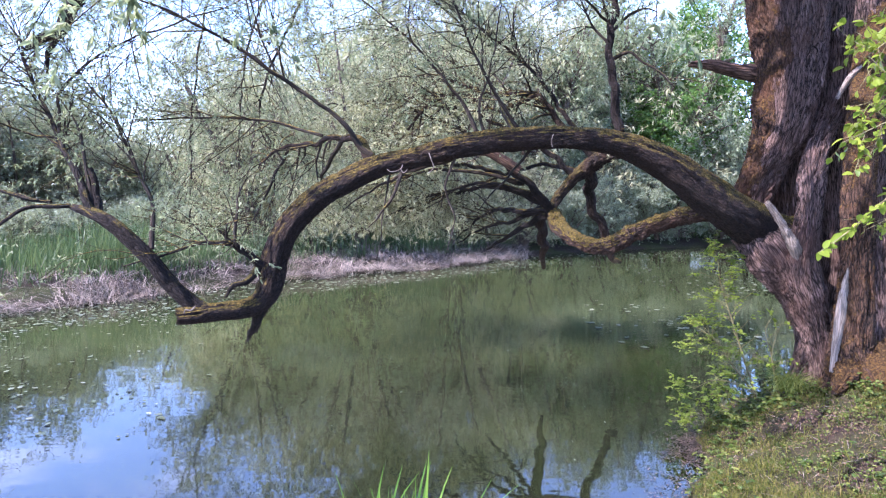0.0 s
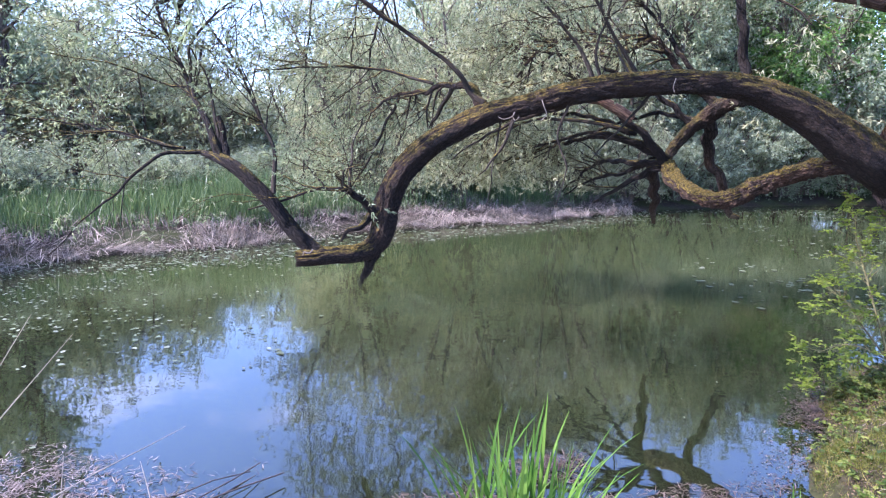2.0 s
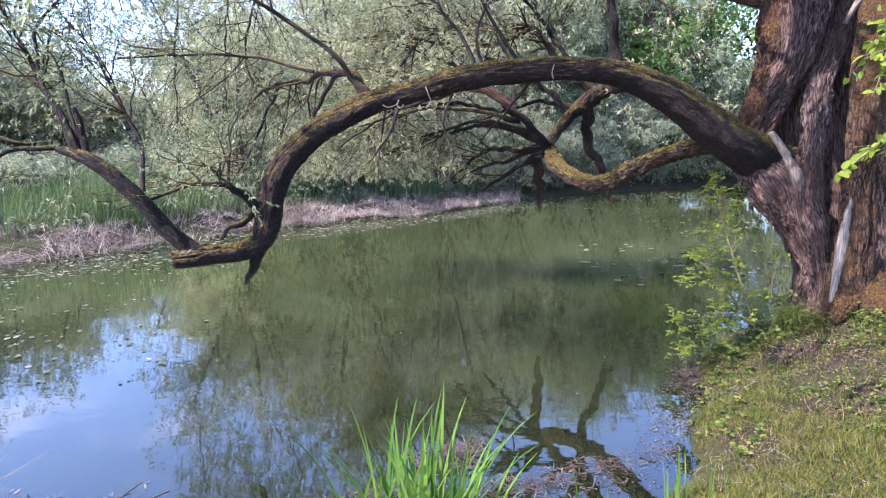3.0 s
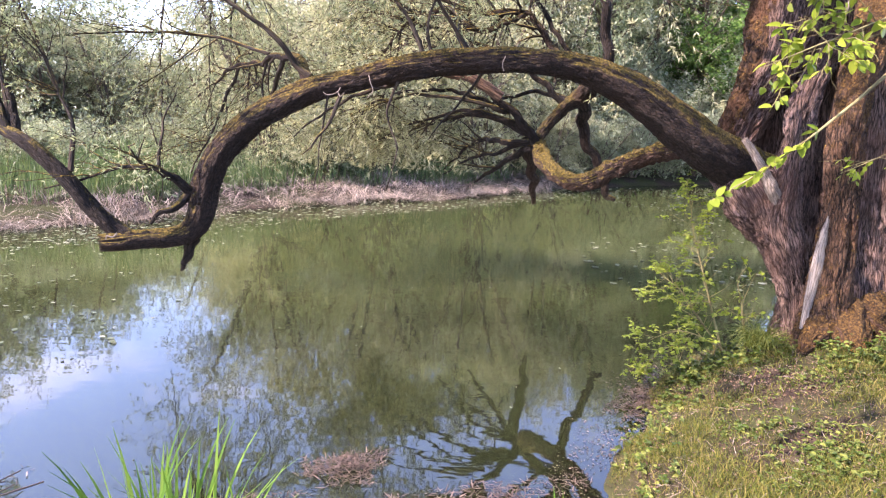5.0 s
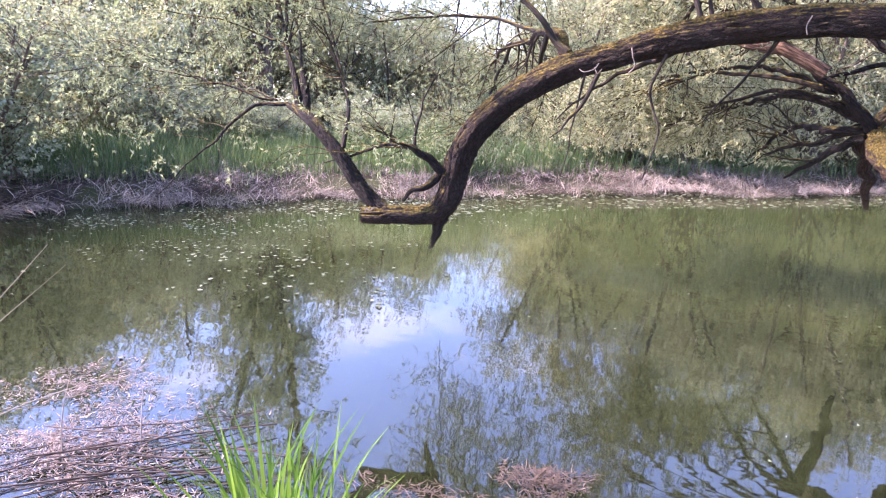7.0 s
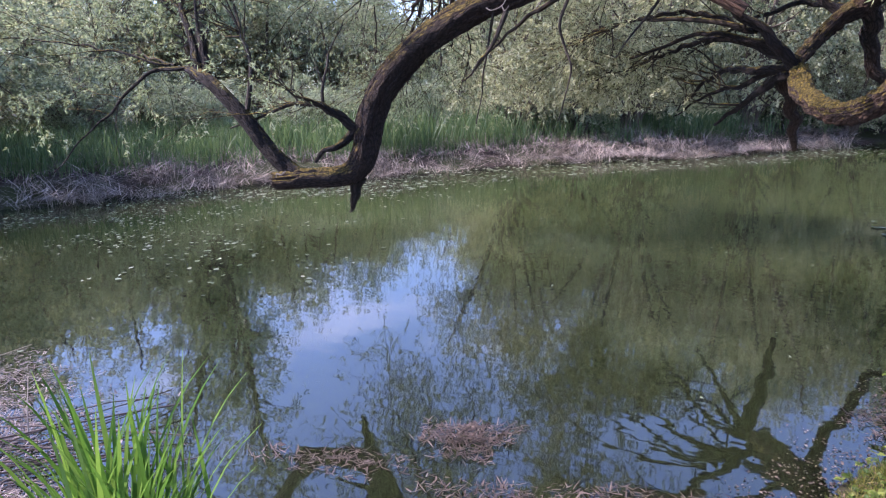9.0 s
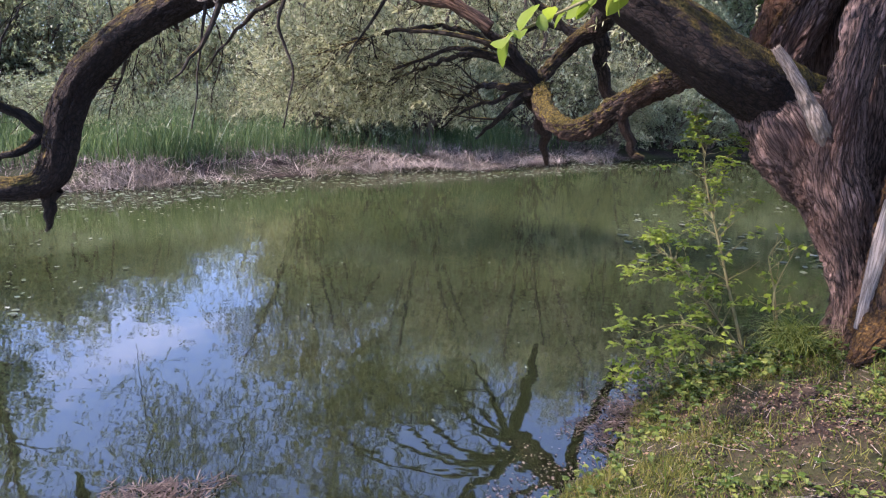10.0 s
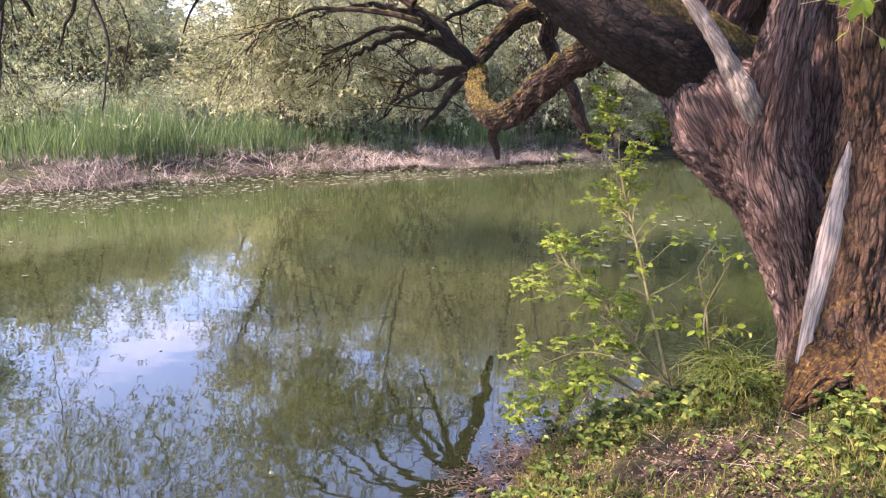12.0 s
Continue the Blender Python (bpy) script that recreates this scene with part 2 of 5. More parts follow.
LEAF_SILVER = leaf_material("silver_willow_leaf", ((0.1, (0.21, 0.228, 0.125)), (0.5, (0.36, 0.375, 0.225)), (0.9, (0.53, 0.53, 0.355))), 0.5)
LEAF_SALLOW = leaf_material("sallow_leaf", ((0.1, (0.14, 0.18, 0.115)), (0.5, (0.245, 0.29, 0.19)), (0.9, (0.38, 0.42, 0.29))), 0.5)
LEAF_GREEN = leaf_material("maple_green_leaf", ((0.1, (0.045, 0.10, 0.025)), (0.5, (0.09, 0.18, 0.045)), (0.9, (0.17, 0.27, 0.075))), 0.5)
LEAF_SAPLING = leaf_material("sapling_leaf", ((0.1, (0.09, 0.145, 0.018)), (0.5, (0.165, 0.23, 0.028)), (0.9, (0.28, 0.34, 0.045))), 0.5, gloss=0.15, by_object=True)
LEAF_BRIGHT = leaf_material("bird_cherry_leaf", ((0.1, (0.11, 0.17, 0.020)), (0.5, (0.19, 0.26, 0.032)), (0.9, (0.31, 0.37, 0.050))), 0.6, gloss=0.12, by_object=True)
LEAF_WEED = leaf_material("weed_leaf", ((0.1, (0.025, 0.050, 0.010)), (0.5, (0.070, 0.108, 0.022)), (0.9, (0.22, 0.24, 0.06))), 0.4)
GRASS = leaf_material("grass_blade", ((0.1, (0.026, 0.043, 0.008)), (0.42, (0.076, 0.098, 0.018)), (0.7, (0.155, 0.150, 0.034)), (0.95, (0.27, 0.21, 0.09))), 0.4)
REED = leaf_material("reed_blade", ((0.1, (0.045, 0.11, 0.018)), (0.5, (0.085, 0.175, 0.028)), (0.9, (0.16, 0.26, 0.05))), 0.45, by_object=True)
REED_FAR = leaf_material("far_reed", ((0.1, (0.042, 0.080, 0.036)), (0.5, (0.080, 0.130, 0.058)), (0.9, (0.150, 0.205, 0.095))), 0.5)
DEAD_REED = dry_material("dead_reed", ((0.1, (0.045, 0.036, 0.030)), (0.5, (0.160, 0.130, 0.105)), (0.9, (0.37, 0.315, 0.26))))
DEAD_MAT = dry_material("wet_plant_debris", ((0.1, (0.016, 0.011, 0.009)), (0.5, (0.048, 0.034, 0.027)), (0.9, (0.125, 0.092, 0.074))), 0.5)
# pale copy of DEAD_MAT with sunlight on the wet mat painted in
SUNLIT_MAT = dry_material("sunlit_plant_debris", ((0.1, (0.030, 0.023, 0.020)), (0.5, (0.100, 0.078, 0.068)), (0.9, (0.24, 0.195, 0.172))), 0.5)
LITTER = dry_material("dry_leaf_litter", ((0.1, (0.012, 0.008, 0.006)), (0.5, (0.050, 0.030, 0.019)), (0.9, (0.20, 0.135, 0.085))))
FLOATING = dry_material("floating_leaf", ((0.1, (0.04, 0.055, 0.022)), (0.5, (0.08, 0.095, 0.05)), (0.9, (0.18, 0.19, 0.14))), 0.35)
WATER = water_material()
SOIL = soil_material()


# ---- mesh building ----
rng = np.random.default_rng(7)
LATTICE = np.random.default_rng(3).random((32, 32, 32))


def value_noise(p):
    """Smooth noise in 0..1 at points (n, 3)."""
    p = np.asarray(p, float)
    i = np.floor(p).astype(int)
    f = p - i
    f = f * f * (3 - 2 * f)
    out = np.zeros(p.shape[:-1])
    for dx in (0, 1):
        for dy in (0, 1):
            for dz in (0, 1):
                w = (f[..., 0] if dx else 1 - f[..., 0]) * (f[..., 1] if dy else 1 - f[..., 1]) * (f[..., 2] if dz else 1 - f[..., 2])
                out += w * LATTICE[(i[..., 0] + dx) % 32, (i[..., 1] + dy) % 32, (i[..., 2] + dz) % 32]
    return out


def fractal(p, octaves=4):
    p = np.asarray(p, float)
    return sum(value_noise(p * 2 ** k + 5.3 * k) * 0.5 ** (k + 1) for k in range(octaves))


def make_mesh(name, verts, quads=None, tris=None, flow=None, smooth=True):
    verts = np.asarray(verts, np.float32).reshape(-1, 3)
    sizes, loops = [], []
    for f, k in ((quads, 4), (tris, 3)):
        if f is not None and len(f):
            f = np.asarray(f, np.int32).reshape(-1, k)
            loops.append(f.ravel())
            sizes.append(np.full(len(f), k, np.int32))
    loops, sizes = np.concatenate(loops), np.concatenate(sizes)
    me = bpy.data.meshes.new(name)
    me.vertices.add(len(verts))
    me.vertices.foreach_set("co", verts.ravel())
    me.loops.add(len(loops))
    me.loops.foreach_set("vertex_index", loops)
    me.polygons.add(len(sizes))
    me.polygons.foreach_set("loop_start", np.concatenate([[0], np.cumsum(sizes)[:-1]]).astype(np.int32))
    me.update(calc_edges=True)
    me.polygons.foreach_set("use_smooth", np.full(len(sizes), smooth))
    if flow is not None:
        me.attributes.new("flow", "FLOAT_VECTOR", "POINT").data.foreach_set("vector", np.asarray(flow, np.float32).ravel())
    me.validate()
    return me


def thing(name, label, category, at=(0, 0, 0), group="", kind=""):
    ob = new(name)
    ob.empty_display_size = 0.2
    ob.matrix_basis = Matrix.Translation(at)
    return tagged(ob, label, category, group, kind)


def part(name, me, material, parent, label=""):
    ob = new(name, me)
    if material is not None and not me.materials:
        me.materials.append(material)
    ob.parent = parent
    if parent is not None:
        ob.matrix_parent_inverse = Matrix.Translation(-parent.matrix_basis.translation)
    return tagged(ob, label)


def unit(v):
    return v / np.maximum(np.linalg.norm(v, axis=-1, keepdims=True), 1e-9)


def spline(points, step):
    """Catmull-Rom through rows of numbers (place, then radius), one row every step metres."""
    p = np.asarray(points, float)
    p = np.vstack([2 * p[0] - p[1], p, 2 * p[-1] - p[-2]])
    rows = []
    for i in range(1, len(p) - 2):
        a, b, c, d = p[i - 1:i + 3]
        n = max(2, int(np.linalg.norm(c[:3] - b[:3]) / step))
        t = np.linspace(0, 1, n, endpoint=False)[:, None]
        rows.append(0.5 * (2 * b + (c - a) * t + (2 * a - 5 * b + 4 * c - d) * t ** 2 + (3 * b - a - 3 * c + d) * t ** 3))
    rows.append(p[-2:-1])
    return np.vstack(rows)


def tubes(poly, rad, sides):
    """Many thin tapered tubes at once: poly (n, k, 3), rad (n, k)."""
    n, k, _ = poly.shape
    tan = unit(np.gradient(poly, axis=1))
    mean = unit(poly[:, -1] - poly[:, 0])
    ref = np.where(np.abs(mean[:, 2:3]) < 0.7, [[0, 0, 1.0]], [[1.0, 0.3, 0]])[:, None, :]
    u = unit(np.cross(tan, ref))
    w = np.cross(tan, u)
    a = np.linspace(0, 2 * np.pi, sides, endpoint=False)
    ring = u[:, :, None, :] * np.cos(a)[:, None] + w[:, :, None, :] * np.sin(a)[:, None]
    v = poly[:, :, None, :] + ring * rad[:, :, None, None]
    s = np.concatenate([np.zeros((n, 1)), np.cumsum(np.linalg.norm(np.diff(poly, axis=1), axis=-1), axis=1)], 1)
    flow = np.stack([np.cos(a) * rad[:, :, None], np.sin(a) * rad[:, :, None], np.broadcast_to(s[:, :, None], (n, k, sides)) + rng.random((n, 1, 1)) * 9], -1)
    idx = np.arange(n * k * sides).reshape(n, k, sides)
    nxt = np.roll(idx, -1, axis=2)
    q = np.stack([idx[:, :-1], nxt[:, :-1], nxt[:, 1:], idx[:, 1:]], -1).reshape(-1, 4)
    return v.reshape(-1, 3), q, flow.reshape(-1, 3)


def limb_mesh(name, points, sides=40, step=0.025, knobble=0.06, ridges=0.05, seed=0, blunt=False, lumps=0.0, rope=0.0):
    """A bark-covered limb along points (x, y, z, radius), with swellings and bark ridges that run along it."""
    r = spline(points, step)
    pos, rad = r[:, :3], np.maximum(r[:, 3], 0.004)
    n = len(pos)
    tan = unit(np.gradient(pos, axis=0))
    u = np.zeros_like(pos)
    u[0] = unit(np.cross(tan[0], [0.2, 1, 0.1]))
    for i in range(1, n):
        u[i] = unit(u[i - 1] - tan[i] * (u[i - 1] @ tan[i]))
    w = np.cross(tan, u)
    a = np.linspace(0, 2 * np.pi, sides, endpoint=False)
    s = np.concatenate([[0], np.cumsum(np.linalg.norm(np.diff(pos, axis=0), axis=1))])
    c, sn = np.cos(a), np.sin(a)
    R = rad[:, None]
    flow = np.stack([c * R, sn * R, np.broadcast_to(s[:, None], (n, sides))], -1)
    big = fractal(np.stack([c * 1.1 + 0 * R, sn * 1.1 + 0 * R, np.broadcast_to(s[:, None] * 3.0, (n, sides))], -1) + seed, 3) - 0.45
    ridge = 1 - np.abs(fractal(flow * np.array([38, 38, 6.5]) + seed * 1.7, 3) * 2 - 0.9)
    rr = R * (1 + knobble * 4 * big) + np.minimum(ridges * R, 0.016) * (ridge - 0.6) * 2.0
    if lumps:
        rr = rr + lumps * (fractal(flow * np.array([22, 22, 17]) + seed, 3) - 0.45) * 2
    if rope:
        # long interlaced bark ridges: broad flutes, ropes and fibres
        bent = flow + (np.stack([fractal(flow * np.array([7, 7, 3.5]) + seed + k, 2) for k in (0, 11, 23)], -1) - 0.4) * np.array([0.06, 0.06, 0.10])
        flute = np.abs(fractal(bent * np.array([7, 7, 1.0]) + seed, 2) - 0.38)
        cord = np.abs(fractal(bent * np.array([21, 21, 3.6]) + seed * 2, 4) - 0.42)
        fibre = np.abs(fractal(bent * np.array([48, 48, 10.0]) + seed * 3, 3) - 0.40)
        chip = fractal(flow * np.array([75, 75, 42.0]) + seed, 2) - 0.38
        rough = 0.5 + 2.2 * np.maximum(fractal(flow * np.array([9, 9, 5]) + seed + 31, 2) - 0.22, 0)
        rr = rr + rope * (1.9 * (np.minimum(flute * 6, 1) - 0.6) + rough * (1.5 * (np.minimum(cord * 8, 1) - 0.6) + 0.8 * (np.minimum(fibre * 8, 1) - 0.6) + 1.1 * chip))
        rr = np.maximum(rr, 0.3 * R)
    v = pos[:, None] + (u[:, None] * c[:, None] + w[:, None] * sn[:, None]) * rr[..., None]
    verts = v.reshape(-1, 3)
    idx = np.arange(n * sides).reshape(n, sides)
    nxt = np.roll(idx, -1, axis=1)
    q = np.stack([idx[:-1], nxt[:-1], nxt[1:], idx[1:]], -1).reshape(-1, 4)
    # the far end: a torn, slightly hollow face
    jag = verts[idx[-1]] + tan[-1] * (rng.random((sides, 1)) * rad[-1] * (0.7 if blunt else 0.2))
    mid = pos[-1] + tan[-1] * rad[-1] * (0.05 if blunt else 0.3)
    inner = jag * 0.45 + mid * 0.55
    base = len(verts)
    verts = np.vstack([verts, jag, inner, mid[None]])
    ja, jb = np.arange(sides) + base, np.arange(sides) + base + sides
    q = np.vstack([q, np.stack([idx[-1], np.roll(idx[-1], -1), np.roll(ja, -1), ja], -1), np.stack([ja, np.roll(ja, -1), np.roll(jb, -1), jb], -1)])
    t = np.stack([jb, np.roll(jb, -1), np.full(sides, base + 2 * sides)], -1)
    fl = np.vstack([flow.reshape(-1, 3), np.repeat(flow[-1], 1, 0) * 0.9, flow[-1] * 0.4, flow[-1][:1] * 0])
    return make_mesh(name, verts, q, t, fl)


def sprout(poly, rad, n, length, angle=(25, 60), span=(0.15, 1.0), droop=0.0, wander=0.25, k=6, thin=0.55, least=0.0015, up=0.0, seedless=None):
    """n new shoots out of random places on the given shoots. Returns places (n, k, 3) and radii (n, k)."""
    g = seedless or rng
    m, kk, _ = poly.shape
    ln = np.linalg.norm(np.diff(poly, axis=1), axis=-1).sum(1)
    who = g.choice(m, n, p=ln / ln.sum())
    at = (span[0] + (span[1] - span[0]) * g.random(n)) * (kk - 1)
    i = np.minimum(at.astype(int), kk - 2)
    f = (at - i)[:, None]
    start = poly[who, i] * (1 - f) + poly[who, i + 1] * f
    r0 = rad[who, i] * (1 - f[:, 0]) + rad[who, i + 1] * f[:, 0]
    tan = unit(poly[who, i + 1] - poly[who, i])
    side = unit(np.cross(tan, g.normal(size=(n, 3))))
    ang = np.radians(angle[0] + (angle[1] - angle[0]) * g.random((n, 1)))
    d = unit(tan * np.cos(ang) + side * np.sin(ang) + np.array([0, 0, up]))
    L = length[0] + (length[1] - length[0]) * g.random((n, 1)) ** 1.3
    pts = [start]
    for j in range(k - 1):
        pts.append(pts[-1] + d * L / (k - 1))
        d = unit(d + g.normal(size=(n, 3)) * wander + np.array([0, 0, -droop]) * (j + 1) / k)
    new_poly = np.stack(pts, 1)
    r = np.maximum(r0 * thin, least)[:, None] * np.linspace(1, 0.25, k)[None]
    return new_poly, np.maximum(r, least)


def leaf_quads(poly, n, size, width, span=(0.1, 1.0), spread=0.9, droop=0.25, cluster=1, jitter=0.0):
    """n slim four-sided leaves on the given shoots. Returns verts and quads."""
    m, kk, _ = poly.shape
    base_n = max(1, n // cluster)
    who = rng.integers(0, m, base_n)
    at = (span[0] + (span[1] - span[0]) * rng.random(base_n)) * (kk - 1)
    i = np.minimum(at.astype(int), kk - 2)
    f = (at - i)[:, None]
    start = poly[who, i] * (1 - f) + poly[who, i + 1] * f
    tan = unit(poly[who, i + 1] - poly[who, i])
    start, tan = np.repeat(start, cluster, 0), np.repeat(tan, cluster, 0)
    n = len(start)
    if jitter:
        start = start + rng.normal(size=(n, 3)) * jitter
    d = unit(tan + rng.normal(size=(n, 3)) * spread + np.array([0, 0, -droop]))
    side = unit(np.cross(d, rng.normal(size=(n, 3))))
    L = (size * (0.55 + 0.75 * rng.random((n, 1))))
    W = L * width
    nrm = np.cross(d, side)
    v = np.stack([start, start + d * L * 0.42 + side * W + nrm * W * 0.25, start + d * L - np.array([0, 0, 1.0]) * L * 0.12, start + d * L * 0.42 - side * W + nrm * W * 0.25], 1)
    return v.reshape(-1, 3), np.arange(n * 4).reshape(n, 4)


def joined(pieces):
    """Join (verts, quads[, flow]) pieces into one."""
    vs, qs, fs, base = [], [], [], 0
    for p in pieces:
        vs.append(p[0])
        qs.append(p[1] + base)
        base += len(p[0])
        if len(p) > 2:
            fs.append(p[2])
    return np.concatenate(vs), np.concatenate(qs), (np.concatenate(fs) if fs else None)


def as_shoots(points, k=12):
    """A hand-placed branch as one shoot (1, k, 3), (1, k)."""
    r = spline(points, 0.05)
    i = np.linspace(0, len(r) - 1, k).round().astype(int)
    return r[None, i, :3], r[None, i, 3]


# ---- the lie of the land ----
SHORE = np.array((
    (-16, -3), (-12, -1.2), (-8, 0.1), (-5, 1.1), (-3, 1.75), (-1.5, 2.3), (0, 2.7), (0.9, 3.05), (1.45, 3.5), (1.75, 4.15), (2.0, 5.0),
    (2.35, 5.7), (2.8, 6.25), (3.5, 6.75), (4.6, 7.4), (7, 8.6), (12, 11), (20, 17), (23, 25), (20, 31), (14, 32), (8.2, 29.2),
    (4.5, 26.5), (1.9, 23.6), (0.0, 21.3), (-2.5, 19.0), (-4.2, 17.3), (-5.6, 15.6), (-7.2, 13.2), (-9.0, 11.2), (-10.2, 8.5), (-11.5, 5.5), (-16, 2)))


def shore_distance(x, y):
    """Metres from the water's edge, positive on land."""
    x, y = np.asarray(x, float), np.asarray(y, float)
    best = np.full(x.shape, 1e9)
    inside = np.zeros(x.shape, bool)
    for a, b in zip(SHORE, np.roll(SHORE, -1, axis=0)):
        d = b - a
        t = np.clip(((x - a[0]) * d[0] + (y - a[1]) * d[1]) / (d @ d), 0, 1)
        best = np.minimum(best, np.hypot(x - a[0] - t * d[0], y - a[1] - t * d[1]))
        if d[1] != 0:
            inside ^= ((a[1] > y) != (b[1] > y)) & (x < d[0] * (y - a[1]) / d[1] + a[0])
    return np.where(inside, -best, best)


def edge_distance(x, y):
    """The same with the small bays and tongues of the bank."""
    bays = fractal(np.stack([x * 1.4, y * 1.4, 0 * x + 2.2], -1), 4) - 0.47
    nicks = fractal(np.stack([x * 5.0, y * 5.0, 0 * x + 8.2], -1), 3) - 0.44
    return shore_distance(x, y) + bays * 0.4 + nicks * 0.22


def land(x, y):
    """Height of the ground over the water."""
    x, y = np.asarray(x, float), np.asarray(y, float)
    wob = fractal(np.stack([x * 1.4, y * 1.4, 0 * x + 2.2], -1), 4) - 0.47
    d = edge_distance(x, y)
    near = 0.56 * (1 - np.exp(-np.maximum(d, 0) / 0.85)) + 0.20 * np.clip((x - 2.3) / 1.4, 0, 1) * np.clip(d / 1.2, 0, 1)
    far = 0.55 * (1 - np.exp(-np.maximum(d, 0) / 1.6)) + 0.015 * np.clip(d, 0, 60)
    mix = np.clip((y - 8) / 3, 0, 1)
    up = near * (1 - mix) + far * mix + wob * 0.10 * np.clip(d / 0.5, 0, 1)
    down = -0.55 * (1 - np.exp(np.minimum(d, 0) / 1.1))
    return np.where(d > 0, up, down)


def ground_grid():
    xs = np.concatenate([[-900, -300, -120, -60], np.arange(-30, -4, 0.5), np.arange(-4, 5, 0.06), np.arange(5, 32, 0.5), [60, 120, 300, 900]])
    ys = np.concatenate([[-900, -300, -120, -50, -20], np.arange(-8, -1, 0.4), np.arange(-1, 7.5, 0.06), np.arange(7.5, 42, 0.5), [70, 140, 300, 900]])
    X, Y = np.meshgrid(xs, ys)
    Z = land(X, Y)
    v = np.stack([X, Y, Z], -1).reshape(-1, 3)
    i = np.arange(v.shape[0]).reshape(X.shape)
    q = np.stack([i[:-1, :-1], i[:-1, 1:], i[1:, 1:], i[1:, :-1]], -1).reshape(-1, 4)
    return make_mesh("ground", v, q)


ground = part("ground", ground_grid(), SOIL, None)
tagged(ground, "brown earth bank with worn grass round a pond", "ground", kind="structure")

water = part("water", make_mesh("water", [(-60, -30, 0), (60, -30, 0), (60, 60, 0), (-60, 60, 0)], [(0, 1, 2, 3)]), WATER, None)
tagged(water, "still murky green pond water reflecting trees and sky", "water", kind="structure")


# ---- the old willow ----
willow = thing("willow_tree", "huge old willow with furrowed bark, mossy limbs arching over water", "tree", (3.6, 5.75, 0.5))


# stems grown together: x, y, z, radius
GREY_STEM = ((3.45, 5.66, 0.25, 0.13), (3.43, 5.65, 0.55, 0.10), (3.39, 5.65, 0.80, 0.11), (3.31, 5.67, 1.05, 0.13), (3.215, 5.69, 1.28, 0.16), (3.11, 5.71, 1.48, 0.215), (3.03, 5.76, 1.64, 0.245),
             (2.95, 5.92, 1.79, 0.20), (2.94, 6.10, 2.00, 0.17), (3.04, 6.08, 2.36, 0.19), (3.15, 6.00, 2.75, 0.24), (3.19, 6.00, 3.10, 0.27), (3.21, 6.00, 3.50, 0.30), (3.18, 6.00, 3.95, 0.35), (3.10, 6.05, 5.0, 0.34), (3.2, 6.2, 6.4, 0.20))
PRONG = ((3.45, 5.62, 0.35, 0.11), (3.43, 5.60, 0.70, 0.10), (3.34, 5.58, 1.00, 0.11), (3.23, 5.55, 1.30, 0.125), (3.15, 5.54, 1.52, 0.13), (3.145, 5.51, 1.72, 0.118), (3.165, 5.50, 1.93, 0.10), (3.19, 5.51, 2.12, 0.095),
         (3.27, 5.66, 2.36, 0.10), (3.46, 5.86, 2.70, 0.10), (3.70, 6.0, 3.1, 0.10))
RED_STEM = ((3.66, 5.40, 0.20, 0.40), (3.60, 5.38, 0.48, 0.31), (3.53, 5.34, 0.68, 0.235), (3.48, 5.32, 0.90, 0.165), (3.455, 5.27, 1.25, 0.13), (3.42, 5.22, 1.60, 0.122), (3.35, 5.12, 1.95, 0.122), (3.34, 5.11, 2.28, 0.12),
            (3.45, 5.26, 2.62, 0.125), (3.66, 5.52, 3.10, 0.135), (3.88, 5.85, 3.80, 0.15))
CORE = ((4.10, 6.15, 0.1, 0.60), (4.08, 6.22, 0.7, 0.52), (4.06, 6.26, 1.5, 0.50), (4.04, 6.26, 2.4, 0.50), (3.98, 6.20, 3.4, 0.50), (3.90, 6.15, 4.6, 0.42), (3.6, 6.2, 6.4, 0.24))
BACK_STEM = ((3.56, 6.20, 0.9, 0.10), (3.50, 6.26, 1.5, 0.26), (3.46, 6.30, 2.4, 0.30), (3.5, 6.30, 3.6, 0.32), (3.5, 6.25, 4.8, 0.24))
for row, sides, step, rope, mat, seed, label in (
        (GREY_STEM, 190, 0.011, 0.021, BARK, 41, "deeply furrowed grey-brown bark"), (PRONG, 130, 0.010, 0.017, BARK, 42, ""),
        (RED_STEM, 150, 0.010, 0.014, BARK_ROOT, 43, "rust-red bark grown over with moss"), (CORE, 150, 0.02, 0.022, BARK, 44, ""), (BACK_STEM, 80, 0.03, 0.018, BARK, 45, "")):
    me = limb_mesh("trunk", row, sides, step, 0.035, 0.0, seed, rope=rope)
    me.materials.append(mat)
    if row is GREY_STEM:
        # rust-red moss on the water side, high up
        me.materials.append(BARK_ROOT)
        co = np.zeros(len(me.vertices) * 3, np.float32)
        me.vertices.foreach_get("co", co)
        first_loop, of_loop = np.zeros(len(me.polygons), np.int32), np.zeros(len(me.loops), np.int32)
        me.polygons.foreach_get("loop_start", first_loop)
        me.loops.foreach_get("vertex_index", of_loop)
        at = co.reshape(-1, 3)[of_loop[first_loop]]
        mid = np.interp(at[:, 2], [r[2] for r in row], [r[0] for r in row])
        wide = np.interp(at[:, 2], [r[2] for r in row], [r[3] for r in row])
        blotch = fractal(at * np.array([9, 9, 3.5]), 4) - 0.45
        red = (at[:, 2] > 2.0 + 1.5 * blotch) & (at[:, 0] < mid - wide * (0.58 + 1.8 * blotch))
        me.polygons.foreach_set("material_index", red.astype(np.int32))
    part("trunk", me, None, willow, label)
